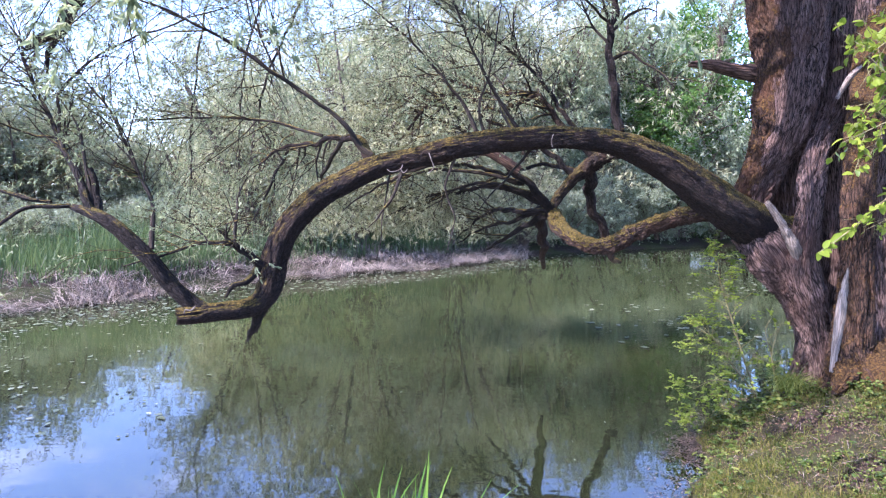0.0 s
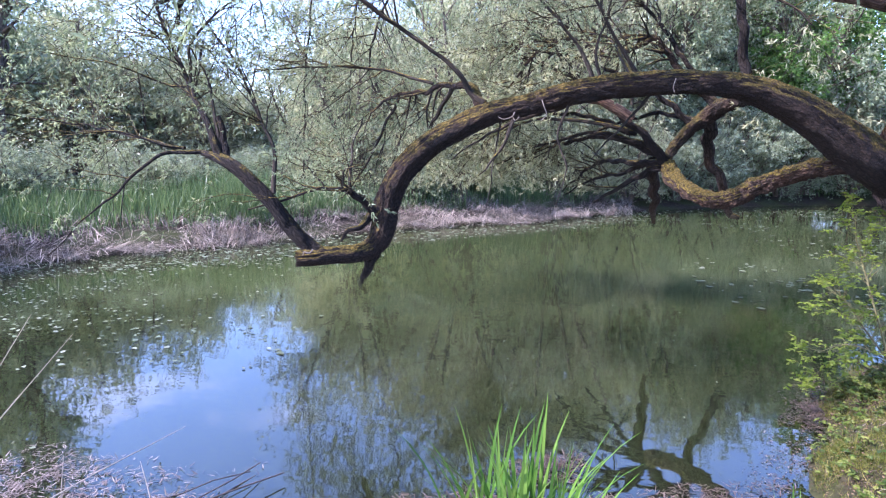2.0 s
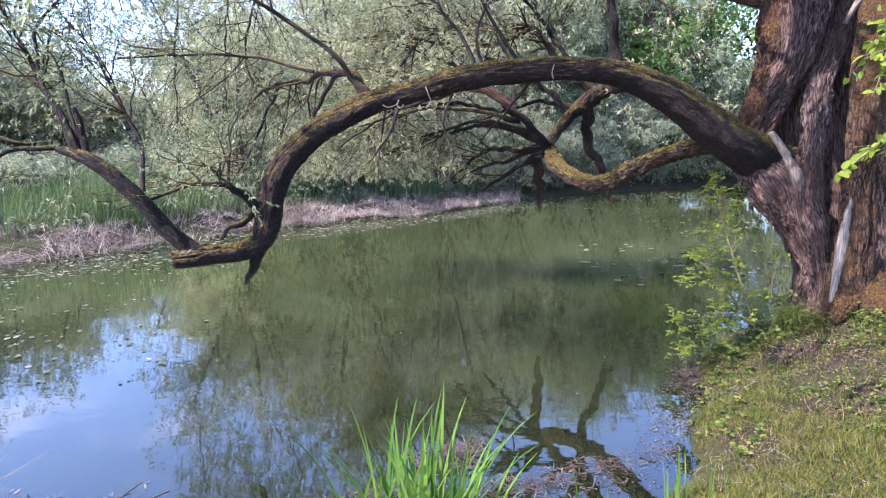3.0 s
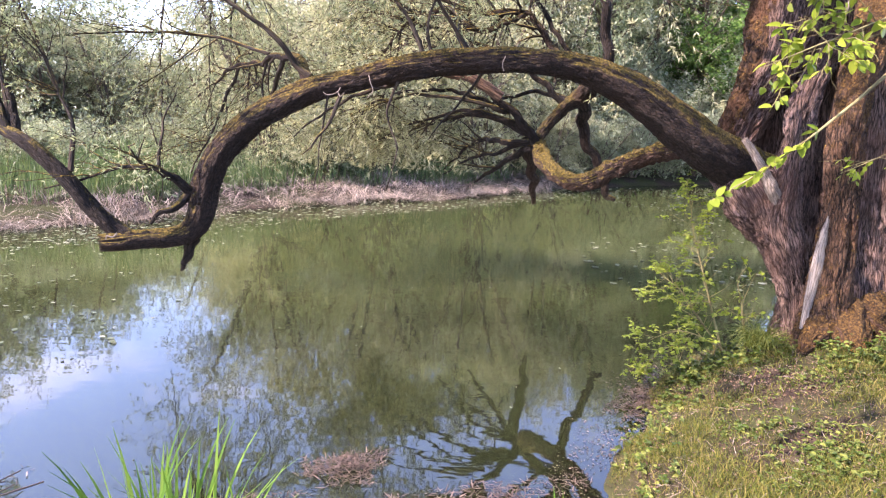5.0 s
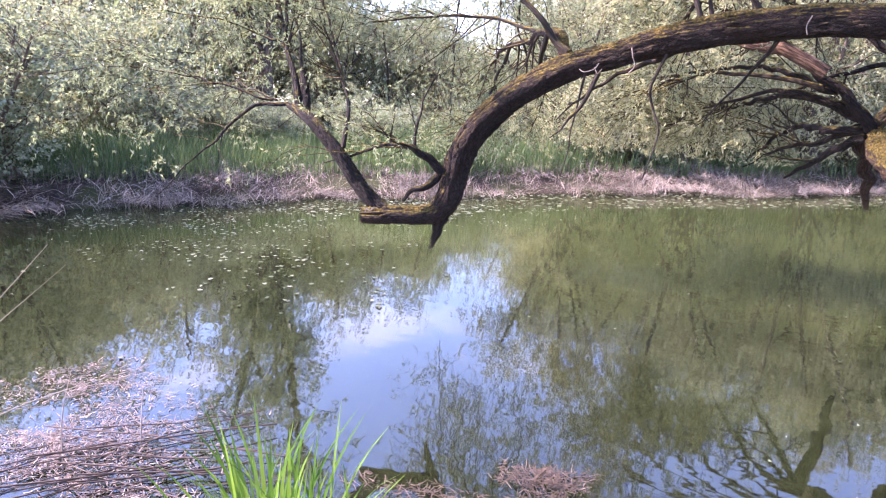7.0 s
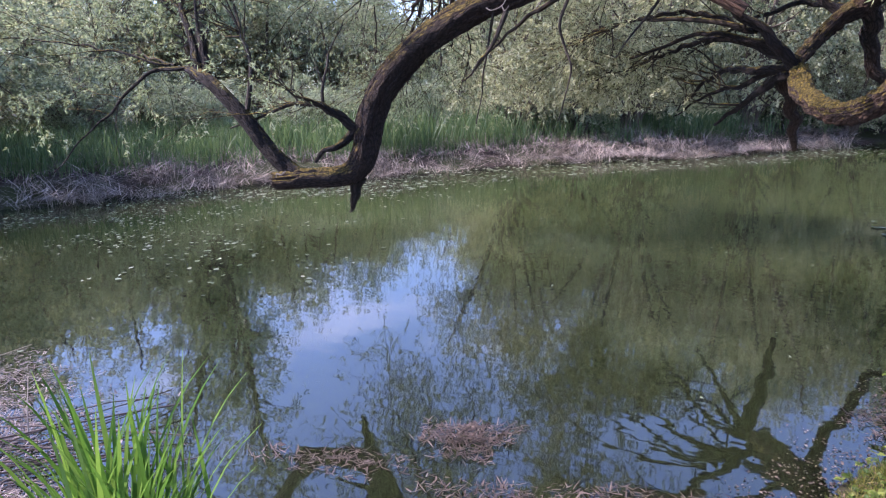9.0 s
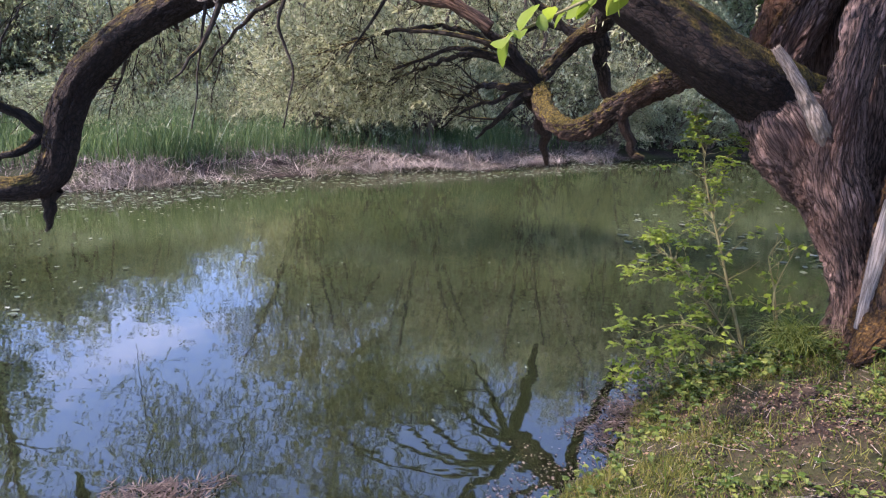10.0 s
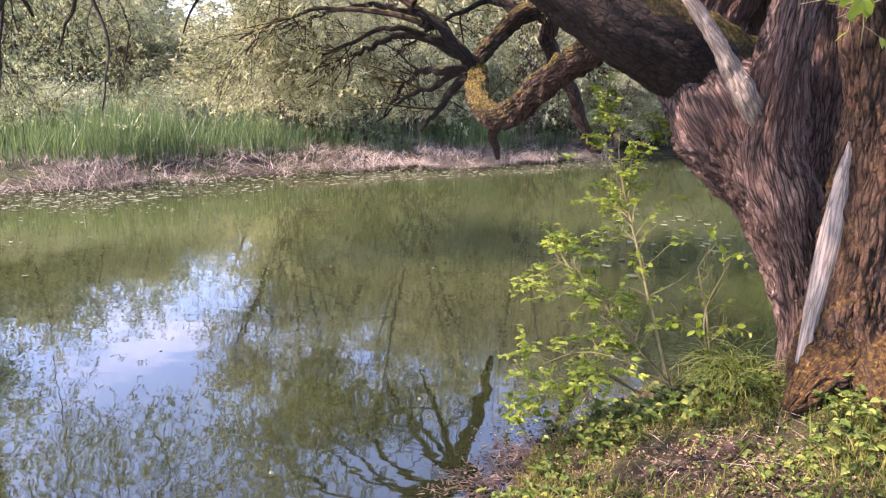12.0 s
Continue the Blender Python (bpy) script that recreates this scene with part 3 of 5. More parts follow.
for row, seed in ((((3.55, 5.32, 0.84, 0.13), (3.41, 5.22, 0.69, 0.120), (3.31, 5.17, 0.62, 0.085), (3.23, 5.12, 0.53, 0.04)), 46),
                  (((3.62, 5.30, 0.78, 0.17), (3.56, 5.06, 0.66, 0.12), (3.50, 4.90, 0.58, 0.06)), 47),
                  (((3.75, 5.35, 0.80, 0.20), (3.88, 5.10, 0.68, 0.15), (4.05, 4.90, 0.58, 0.07)), 48)):
    part("root", limb_mesh("root", row, 80, 0.012, 0.08, 0.0, seed, rope=0.013), BARK_ROOT, willow)
# loose swelling of bark under the big limb
part("burl", limb_mesh("burl", ((3.06, 5.74, 1.50, 0.08), (2.95, 5.70, 1.57, 0.105), (2.88, 5.72, 1.66, 0.105), (2.86, 5.78, 1.78, 0.08)), 110, 0.008, 0.2, 0.0, 49, lumps=0.02, rope=0.02), BARK, willow, "knobbly brown burl under the big limb")

MAIN_LIMB = (
    (3.00, 5.91, 1.81, 0.20), (2.88, 5.86, 1.88, 0.215), (2.56, 5.70, 2.03, 0.195), (2.28, 5.65, 2.21, 0.177), (1.99, 5.60, 2.40, 0.155), (1.63, 5.55, 2.56, 0.124),
    (1.31, 5.50, 2.63, 0.112), (0.96, 5.45, 2.64, 0.107), (0.65, 5.45, 2.63, 0.107), (0.31, 5.45, 2.59, 0.103), (0.0, 5.45, 2.53, 0.102),
    (-0.20, 5.45, 2.475, 0.098), (-0.54, 5.45, 2.40, 0.105), (-0.83, 5.40, 2.26, 0.108), (-1.08, 5.40, 2.11, 0.112), (-1.28, 5.35, 1.91, 0.117), (-1.40, 5.30, 1.65, 0.116),
    (-1.45, 5.25, 1.38, 0.110), (-1.53, 5.22, 1.25, 0.100), (-1.66, 5.15, 1.205, 0.092), (-1.82, 5.07, 1.20, 0.088), (-1.99, 4.98, 1.185, 0.082), (-2.06, 4.95, 1.18, 0.074))
LEFT_LIMB = (
    (-1.88, 5.04, 1.19, 0.080), (-2.00, 5.0, 1.28, 0.082), (-2.15, 4.95, 1.45, 0.079), (-2.29, 4.90, 1.66, 0.077), (-2.52, 4.85, 1.90, 0.070), (-2.70, 4.87, 1.99, 0.058),
    (-2.86, 4.90, 2.04, 0.036))
SECOND_LIMB = (
    (3.30, 5.95, 1.80, 0.16), (2.85, 5.92, 1.93, 0.115), (2.52, 5.98, 1.99, 0.095), (2.39, 6.3, 1.96, 0.088), (2.25, 6.55, 1.89, 0.087), (2.06, 6.85, 1.77, 0.092), (1.89, 7.1, 1.63, 0.092),
    (1.70, 7.4, 1.60, 0.088), (1.54, 7.8, 1.70, 0.094), (1.46, 8.15, 1.84, 0.098), (1.44, 8.3, 1.97, 0.085))
THIRD_LIMB = (
    (2.00, 5.62, 2.42, 0.13), (2.04, 6.0, 2.52, 0.118), (2.06, 6.8, 2.66, 0.112), (2.06, 7.7, 2.71, 0.112), (2.03, 8.35, 2.66, 0.115), (1.92, 8.6, 2.55, 0.112), (1.73, 8.5, 2.42, 0.092), (1.54, 8.4, 2.21, 0.080), (1.42, 8.3, 2.04, 0.078))
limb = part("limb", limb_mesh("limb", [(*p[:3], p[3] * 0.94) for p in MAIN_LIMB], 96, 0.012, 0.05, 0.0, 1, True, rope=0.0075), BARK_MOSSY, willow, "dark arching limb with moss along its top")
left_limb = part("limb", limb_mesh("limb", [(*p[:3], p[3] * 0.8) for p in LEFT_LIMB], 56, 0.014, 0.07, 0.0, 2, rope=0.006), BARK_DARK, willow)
second_limb = part("limb", limb_mesh("limb", SECOND_LIMB, 80, 0.010, 0.13, 0.0, 3, lumps=0.030, rope=0.006), BARK_VERY_MOSSY, willow, "crooked limb grown over with orange-green moss")
third_limb = part("limb", limb_mesh("limb", [(*p[:3], p[3] * 0.86) for p in THIRD_LIMB], 56, 0.014, 0.13, 0.0, 4, lumps=0.024, rope=0.007), BARK_BROWN, willow)
# high limbs that carry the crown
for row in (((3.3, 6.1, 4.6, 0.26), (2.4, 6.6, 5.4, 0.17), (1.2, 7.4, 6.1, 0.11), (-0.3, 8.3, 6.6, 0.05)),
            ((3.9, 6.0, 4.8, 0.26), (4.9, 6.6, 5.8, 0.18), (6.2, 7.3, 6.8, 0.08)),
            ((3.7, 5.8, 5.2, 0.24), (4.1, 4.6, 6.4, 0.15), (4.4, 3.4, 7.3, 0.07)),
            # unseen limb, added so that its leaves shade the trunk and bank
            ((3.4, 5.9, 4.5, 0.22), (2.3, 5.3, 5.2, 0.16), (0.9, 4.6, 5.5, 0.10), (-0.4, 4.1, 5.4, 0.04)),
            ((3.5, 6.2, 5.8, 0.22), (3.4, 6.7, 7.4, 0.14), (3.0, 7.4, 8.8, 0.06))):
    part("limb", limb_mesh("limb", row, 24, 0.06, 0.06, 0.1, 5), BARK, willow)

# hand-placed branches: x, y, z, radius
BRANCHES = {
    "peg": ((-1.50, 5.27, 1.20, 0.050), (-1.56, 5.30, 1.06, 0.036), (-1.62, 5.32, 0.96, 0.024), (-1.665, 5.326, 0.90, 0.010)),
    "side_stub": ((-1.50, 5.26, 1.58, 0.040), (-1.62, 5.12, 1.46, 0.024), (-1.73, 5.01, 1.33, 0.013)),
    "side": ((-1.46, 5.28, 1.56, 0.042), (-1.58, 5.15, 1.66, 0.032), (-1.68, 5.06, 1.76, 0.024), (-1.92, 5.02, 1.75, 0.014), (-2.22, 4.97, 1.66, 0.009), (-2.5, 4.94, 1.58, 0.005)),
    "long_up": ((-0.60, 5.45, 2.48, 0.040), (-0.93, 5.40, 2.81, 0.024), (-1.32, 5.30, 3.09, 0.021), (-1.61, 5.20, 3.28, 0.018), (-1.93, 5.10, 3.47, 0.014), (-2.31, 5.0, 3.63, 0.010), (-2.9, 4.9, 3.8, 0.006)),
    "knob": ((-0.58, 5.45, 2.42, 0.085), (-0.74, 5.56, 2.58, 0.062), (-0.90, 5.72, 2.67, 0.048), (-1.21, 6.10, 2.65, 0.036), (-1.63, 6.50, 2.64, 0.028), (-1.95, 6.80, 2.50, 0.016)),
    "knob_drop": ((-1.55, 6.40, 2.63, 0.022), (-1.75, 6.50, 2.25, 0.017), (-2.02, 6.60, 1.84, 0.012), (-2.2, 6.7, 1.6, 0.006)),
    "knob_back": ((-0.91, 5.75, 2.64, 0.034), (-1.10, 6.10, 2.42, 0.030), (-1.27, 6.40, 2.22, 0.016)),
    "level": ((-1.15, 6.1, 2.72, 0.022), (-1.64, 6.3, 2.86, 0.018), (-2.10, 6.2, 2.90, 0.014), (-2.88, 6.0, 2.85, 0.008)),
    "left_shoot": ((-2.26, 4.9, 1.72, 0.026), (-2.28, 5.0, 2.03, 0.021), (-2.46, 5.1, 2.39, 0.017), (-2.68, 5.2, 2.76, 0.013), (-2.95, 5.3, 3.09, 0.009), (-3.2, 5.4, 3.5, 0.005)),
    "left_up": ((-2.70, 4.88, 2.0, 0.045), (-2.80, 4.95, 2.20, 0.038), (-2.95, 5.0, 2.45, 0.028), (-3.08, 5.1, 2.65, 0.022), (-3.31, 5.2, 3.02, 0.017), (-3.52, 5.3, 3.45, 0.012), (-3.8, 5.4, 3.9, 0.006)),
    "arch": ((-2.98, 5.02, 2.5, 0.020), (-3.05, 5.1, 2.9, 0.016), (-2.89, 5.2, 3.18, 0.013), (-2.62, 5.3, 3.39, 0.011), (-2.24, 5.4, 3.57, 0.009), (-1.7, 5.5, 3.8, 0.005)),
    "snag": ((-2.66, 4.90, 1.98, 0.046), (-2.70, 4.93, 2.15, 0.038), (-2.74, 4.95, 2.34, 0.026)),
    "snag_b": ((-2.70, 4.92, 2.05, 0.028), (-2.78, 4.99, 2.30, 0.018), (-2.86, 5.05, 2.62, 0.012), (-3.06, 5.1, 2.95, 0.005)),
    "hang": ((-2.88, 4.92, 2.05, 0.045), (-3.10, 4.84, 2.04, 0.036), (-3.27, 4.75, 1.95, 0.030), (-3.46, 4.60, 1.71, 0.022), (-3.60, 4.50, 1.57, 0.016), (-3.85, 4.30, 1.24, 0.008)),
    "reach": ((-3.05, 4.90, 2.08, 0.026), (-3.50, 4.75, 2.20, 0.020), (-3.97, 4.60, 2.28, 0.015), (-4.62, 4.40, 2.34, 0.010), (-5.29, 4.20, 2.25, 0.005)),
    "far_reach": ((-3.05, 4.95, 2.08, 0.028), (-3.6, 5.2, 2.16, 0.022), (-4.2, 5.5, 2.25, 0.015), (-4.9, 5.8, 2.2, 0.009)),
    "lift": ((0.30, 5.45, 2.64, 0.034), (0.15, 5.5, 2.95, 0.026), (-0.12, 5.6, 3.30, 0.020), (-0.42, 5.7, 3.62, 0.015), (-0.73, 5.8, 3.89, 0.010), (-1.1, 5.9, 4.2, 0.006)),
    "lift_b": ((0.64, 5.45, 2.70, 0.032), (0.45, 5.4, 2.98, 0.024), (0.25, 5.3, 3.33, 0.018), (0.07, 5.2, 3.70, 0.013), (-0.1, 5.1, 4.2, 0.007)),
    "lift_c": ((0.60, 5.50, 2.70, 0.036), (0.52, 5.8, 2.95, 0.026), (0.50, 6.2, 3.1, 0.018), (0.3, 6.7, 3.3, 0.010)),
    "lift_d": ((0.35, 5.48, 2.68, 0.028), (0.30, 5.55, 2.9, 0.020), (0.42, 5.6, 3.3, 0.014), (0.5, 5.6, 3.8, 0.008)),
    "under": ((0.1, 5.55, 2.48, 0.022), (-0.25, 5.8, 2.38, 0.016), (-0.7, 6.1, 2.2, 0.010), (-1.0, 6.3, 2.0, 0.005)),
    "under_b": ((-0.35, 5.40, 2.34, 0.018), (-0.42, 5.35, 2.15, 0.013), (-0.50, 5.30, 2.0, 0.009), (-0.62, 5.25, 1.88, 0.004)),
    "droop_a": ((-0.45, 5.42, 2.35, 0.016), (-0.50, 5.40, 2.05, 0.010), (-0.53, 5.38, 1.80, 0.007), (-0.56, 5.36, 1.60, 0.003)),
    "droop_b": ((0.10, 5.42, 2.46, 0.020), (0.02, 5.40, 2.22, 0.015), (0.10, 5.42, 1.96, 0.011), (0.06, 5.42, 1.80, 0.007), (0.02, 5.42, 1.62, 0.003)),
    "droop_c": ((0.75, 5.5, 2.55, 0.022), (0.62, 5.58, 2.38, 0.017), (0.45, 5.65, 2.18, 0.012), (0.32, 5.7, 2.02, 0.005)),
    "post": ((2.07, 7.6, 2.70, 0.07), (2.06, 7.55, 2.98, 0.055), (1.98, 7.5, 3.40, 0.047), (1.93, 7.5, 3.98, 0.042), (1.97, 7.5, 4.43, 0.038), (2.0, 7.6, 4.98, 0.03), (1.95, 7.7, 5.9, 0.018)),
    "post_side": ((1.95, 7.5, 3.75, 0.032), (2.15, 7.45, 3.80, 0.022), (2.45, 7.4, 3.62, 0.014), (2.65, 7.35, 3.40, 0.007)),
    "post_left": ((1.94, 7.5, 3.9, 0.026), (1.75, 7.5, 4.1, 0.018), (1.55, 7.5, 4.5, 0.010)),
    "fall": ((1.97, 8.62, 2.50, 0.080), (2.06, 8.9, 2.07, 0.064), (2.27, 9.0, 1.72, 0.056), (2.40, 9.1, 1.41, 0.050), (2.45, 9.12, 1.29, 0.046), (2.56, 9.1, 1.25, 0.030)),
    "drop": ((1.30, 8.5, 1.98, 0.080), (1.42, 8.9, 1.77, 0.070), (1.46, 9.2, 1.46, 0.058), (1.50, 9.4, 1.12, 0.024)),
    "fork_up": ((1.40, 8.30, 2.0, 0.075), (1.19, 8.25, 2.24, 0.064), (0.92, 8.2, 2.47, 0.052), (0.6, 8.2, 2.75, 0.036), (0.1, 8.3, 3.1, 0.02), (-0.5, 8.4, 3.3, 0.008)),
    "fork_left": ((1.40, 8.35, 1.98, 0.065), (1.10, 8.5, 1.98, 0.050), (0.73, 9.0, 2.0, 0.036), (0.41, 9.3, 1.76, 0.022), (0.2, 9.5, 1.55, 0.01)),
    "fork_low": ((1.40, 8.4, 1.93, 0.060), (1.29, 8.4, 1.90, 0.055), (0.99, 8.9, 1.68, 0.040), (0.65, 9.4, 1.40, 0.018)),
    "fork_long": ((1.30, 8.28, 2.10, 0.060), (0.80, 8.6, 2.30, 0.046), (0.29, 9.0, 2.27, 0.032), (-0.20, 9.4, 2.15, 0.020), (-0.83, 10.0, 1.98, 0.010), (-1.3, 10.4, 1.85, 0.005)),
    "fork_long_b": ((1.05, 8.35, 2.35, 0.045), (0.4, 8.8, 2.60, 0.032), (-0.4, 9.3, 2.6, 0.022), (-1.3, 9.9, 2.5, 0.013), (-2.2, 10.4, 2.35, 0.006)),
    "fork_wide": ((1.2, 8.3, 2.2, 0.042), (0.6, 8.5, 2.35, 0.030), (-0.1, 8.9, 2.22, 0.020), (-0.7, 9.3, 1.95, 0.010), (-1.1, 9.6, 1.75, 0.005)),
    "fork_wide_b": ((0.95, 8.3, 2.38, 0.036), (0.2, 8.4, 2.52, 0.026), (-0.6, 8.6, 2.45, 0.016), (-1.4, 8.9, 2.2, 0.006)),
    "fork_low_b": ((1.35, 8.4, 2.0, 0.045), (1.0, 8.7, 1.86, 0.034), (0.6, 9.0, 1.76, 0.022), (0.2, 9.3, 1.5, 0.008)),
    "fork_rear": ((1.9, 8.6, 2.5, 0.05), (1.5, 8.9, 2.62, 0.036), (0.9, 9.3, 2.52, 0.024), (0.2, 9.8, 2.2, 0.010)),
    "fork_high": ((1.75, 8.5, 2.45, 0.055), (1.3, 8.5, 2.85, 0.042), (0.6, 8.6, 3.2, 0.030), (-0.5, 8.9, 3.5, 0.02), (-1.8, 9.3, 3.5, 0.01)),
    "fork_high_b": ((2.0, 8.4, 2.66, 0.055), (1.7, 8.7, 3.2, 0.04), (1.2, 8.8, 3.9, 0.028), (0.4, 9.0, 4.6, 0.015), (-0.3, 9.1, 5.1, 0.007)),
    "old_arc": ((2.02, 8.40, 2.68, 0.050), (1.62, 8.5, 3.05, 0.042), (1.35, 8.5, 3.42, 0.038), (1.12, 8.5, 3.55, 0.034), (0.78, 8.5, 3.52, 0.030), (0.42, 8.5, 3.60, 0.022), (-0.1, 8.5, 3.75, 0.014), (-0.7, 8.6, 3.70, 0.007)),
    "old_arc_b": ((1.20, 8.5, 3.52, 0.034), (0.70, 8.4, 3.30, 0.030), (0.30, 8.3, 3.50, 0.026), (-0.12, 8.2, 3.38, 0.024), (-0.36, 8.2, 3.16, 0.018), (-0.55, 8.2, 2.9, 0.008)),
    "weep_a": ((-1.4, 8.8, 6.4, 0.022), (-2.3, 8.6, 5.9, 0.018), (-2.95, 8.35, 4.9, 0.014), (-3.20, 8.25, 3.4, 0.011), (-3.25, 8.2, 2.3, 0.008), (-3.30, 8.2, 1.15, 0.003)),
    "weep_b": ((-1.2, 8.8, 6.4, 0.020), (-1.9, 8.6, 5.6, 0.016), (-2.45, 8.3, 4.3, 0.012), (-2.60, 8.2, 3.1, 0.009), (-2.62, 8.2, 1.95, 0.004)),
    "weep_c": ((-0.6, 8.5, 6.5, 0.022), (-1.3, 8.4, 5.5, 0.018), (-2.1, 8.3, 4.1, 0.015), (-2.35, 8.2, 3.1, 0.012), (-1.95, 8.2, 2.45, 0.010), (-2.10, 8.2, 1.75, 0.005)),
    "burnt": ((0.95, 8.0, 2.5, 0.06), (0.55, 8.0, 2.72, 0.055), (0.15, 8.05, 2.80, 0.03)),
    "broken": ((-3.00, 5.5, 4.2, 0.060), (-3.05, 5.5, 3.90, 0.062), (-3.14, 5.5, 3.72, 0.058), (-3.30, 5.5, 3.53, 0.050), (-3.45, 5.5, 3.44, 0.034), (-3.57, 5.5, 3.37, 0.012)),
    "broken_side": ((-3.30, 5.5, 3.52, 0.026), (-3.34, 5.5, 3.40, 0.024), (-3.38, 5.5, 3.17, 0.010)),
}
shoots = []


def crooked(row, g):
    """The same branch with small kinks, as old wood grows."""
    r = spline(row, 0.12)
    k = g.normal(size=(len(r), 3)) * (0.006 + 0.22 * r[:, 3:4])
    k[0] = k[-1] = 0
    r[:, :3] += k
    return r


def bearer(key):
    """The limb from which a branch grows."""
    if key.startswith(("weep", "broken")):
        return willow
    if key.startswith(("post", "fall", "fork_rear", "fork_high", "old_arc")):
        return third_limb
    if key.startswith(("fork", "drop", "burnt")) and not key.startswith("droop"):
        return second_limb
    if key in ("left_shoot", "left_up", "arch", "snag", "snag_b", "hang", "reach", "far_reach"):
        return left_limb
    return limb


kink = np.random.default_rng(17)
for key, row in BRANCHES.items():
    if key.startswith("fork"):
        row = [(*p[:3], p[3] * 0.78) for p in row]
    if key in ("hang", "reach", "far_reach"):
        row = [(*p[:3], p[3] * 0.42) for p in row]
    if key.startswith("lift"):
        row = [(*p[:3], p[3] * 0.55) for p in row]
    if key in ("knob", "knob_back"):
        row = [(*p[:3], p[3] * 0.8) for p in row]
    if key in ("long_up", "knob_back", "knob", "knob_drop", "left_up", "snag", "snag_b", "arch", "left_shoot", "level", "post_side", "post_left"):
        row = [(*p[:3], p[3] * 0.75) for p in row]
    if key.startswith("droop"):
        row = [(*p[:3], p[3] * 0.6) for p in row]
    row = crooked(row, kink)
    thick = max(p[3] for p in row)
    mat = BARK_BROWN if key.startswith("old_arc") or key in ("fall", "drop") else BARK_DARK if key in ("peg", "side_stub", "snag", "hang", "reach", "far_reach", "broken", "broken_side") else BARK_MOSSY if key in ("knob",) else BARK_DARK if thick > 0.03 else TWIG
    if key == "burnt":
        mat = TWIG_RED
    part("branch", limb_mesh("branch", row, 16 if thick > 0.03 else 10, 0.03, 0.05, 0.12, len(shoots)), mat, bearer(key))
    shoots.append((key, *as_shoots(row)))
stub = ((3.13, 5.56, 1.56, 0.040), (3.05, 5.47, 1.67, 0.046), (2.965, 5.43, 1.80, 0.042), (2.875, 5.41, 1.93, 0.035), (2.80, 5.41, 2.04, 0.030), (2.76, 5.41, 2.09, 0.025))
part("dead_stub", limb_mesh("dead_stub", stub, 60, 0.008, 0.05, 0.0, 8, True, rope=0.006), DEADWOOD, willow, "bleached broken stub in the fork")
splinter = ((3.44, 5.62, 3.00, 0.016), (3.50, 5.57, 3.16, 0.024), (3.58, 5.54, 3.25, 0.022), (3.68, 5.52, 3.29, 0.010))
part("dead_wood", limb_mesh("dead_wood", splinter, 24, 0.012, 0.10, 0.2, 12, True), DEADWOOD, willow, "bleached splinter in the hollow trunk")
for row in (((-0.34, 5.36, 2.40, 0.004), (-0.36, 5.33, 2.36, 0.0035), (-0.43, 5.33, 2.34, 0.0025), (-0.47, 5.34, 2.36, 0.0015)),
            ((-0.36, 5.34, 2.37, 0.0035), (-0.33, 5.32, 2.33, 0.003), (-0.30, 5.32, 2.36, 0.002)),
            ((-0.12, 5.36, 2.50, 0.004), (-0.10, 5.33, 2.44, 0.003), (-0.08, 5.33, 2.38, 0.0025), (-0.12, 5.33, 2.33, 0.0015)),
            ((0.92, 5.35, 2.66, 0.004), (0.90, 5.33, 2.60, 0.003), (0.91, 5.33, 2.55, 0.0015)),
            ((-1.93, 4.90, 1.27, 0.006), (-1.96, 4.88, 1.24, 0.006), (-2.00, 4.88, 1.25, 0.005), (-2.01, 4.88, 1.22, 0.002))):
    part("dead_twig", limb_mesh("dead_twig", row, 6, 0.012, 0.05, 0.0, 13), HEARTWOOD, limb, "pale dry strand on the bark")
torn = ((3.05, 6.1, 3.30, 0.085), (2.78, 6.1, 3.34, 0.060), (2.56, 6.15, 3.40, 0.050), (2.36, 6.2, 3.42, 0.022))
part("torn_branch", limb_mesh("torn_branch", torn, 24, 0.015, 0.10, 0.25, 9, True), TWIG_RED, willow, "torn orange-brown branch stump")
slab = ((3.315, 5.30, 0.66, 0.034), (3.322, 5.295, 0.84, 0.038), (3.328, 5.28, 0.98, 0.046), (3.334, 5.265, 1.14, 0.052), (3.336, 5.245, 1.30, 0.047), (3.332, 5.215, 1.44, 0.034), (3.325, 5.18, 1.56, 0.012))
part("dead_wood", limb_mesh("dead_wood", [(*p[:3], p[3] * 0.84) for p in slab], 60, 0.010, 0.02, 0.0, 11, rope=0.0016), HEARTWOOD, willow, "bare grey-white heartwood strip in the trunk")

# twigs and leaves of the willow, branch by branch
LEAFY = [s for s in shoots if s[0] not in ("peg", "side_stub", "snag", "drop", "burnt", "broken", "broken_side", "fall", "knob_back", "under", "under_b", "droop_a", "droop_b", "droop_c")]


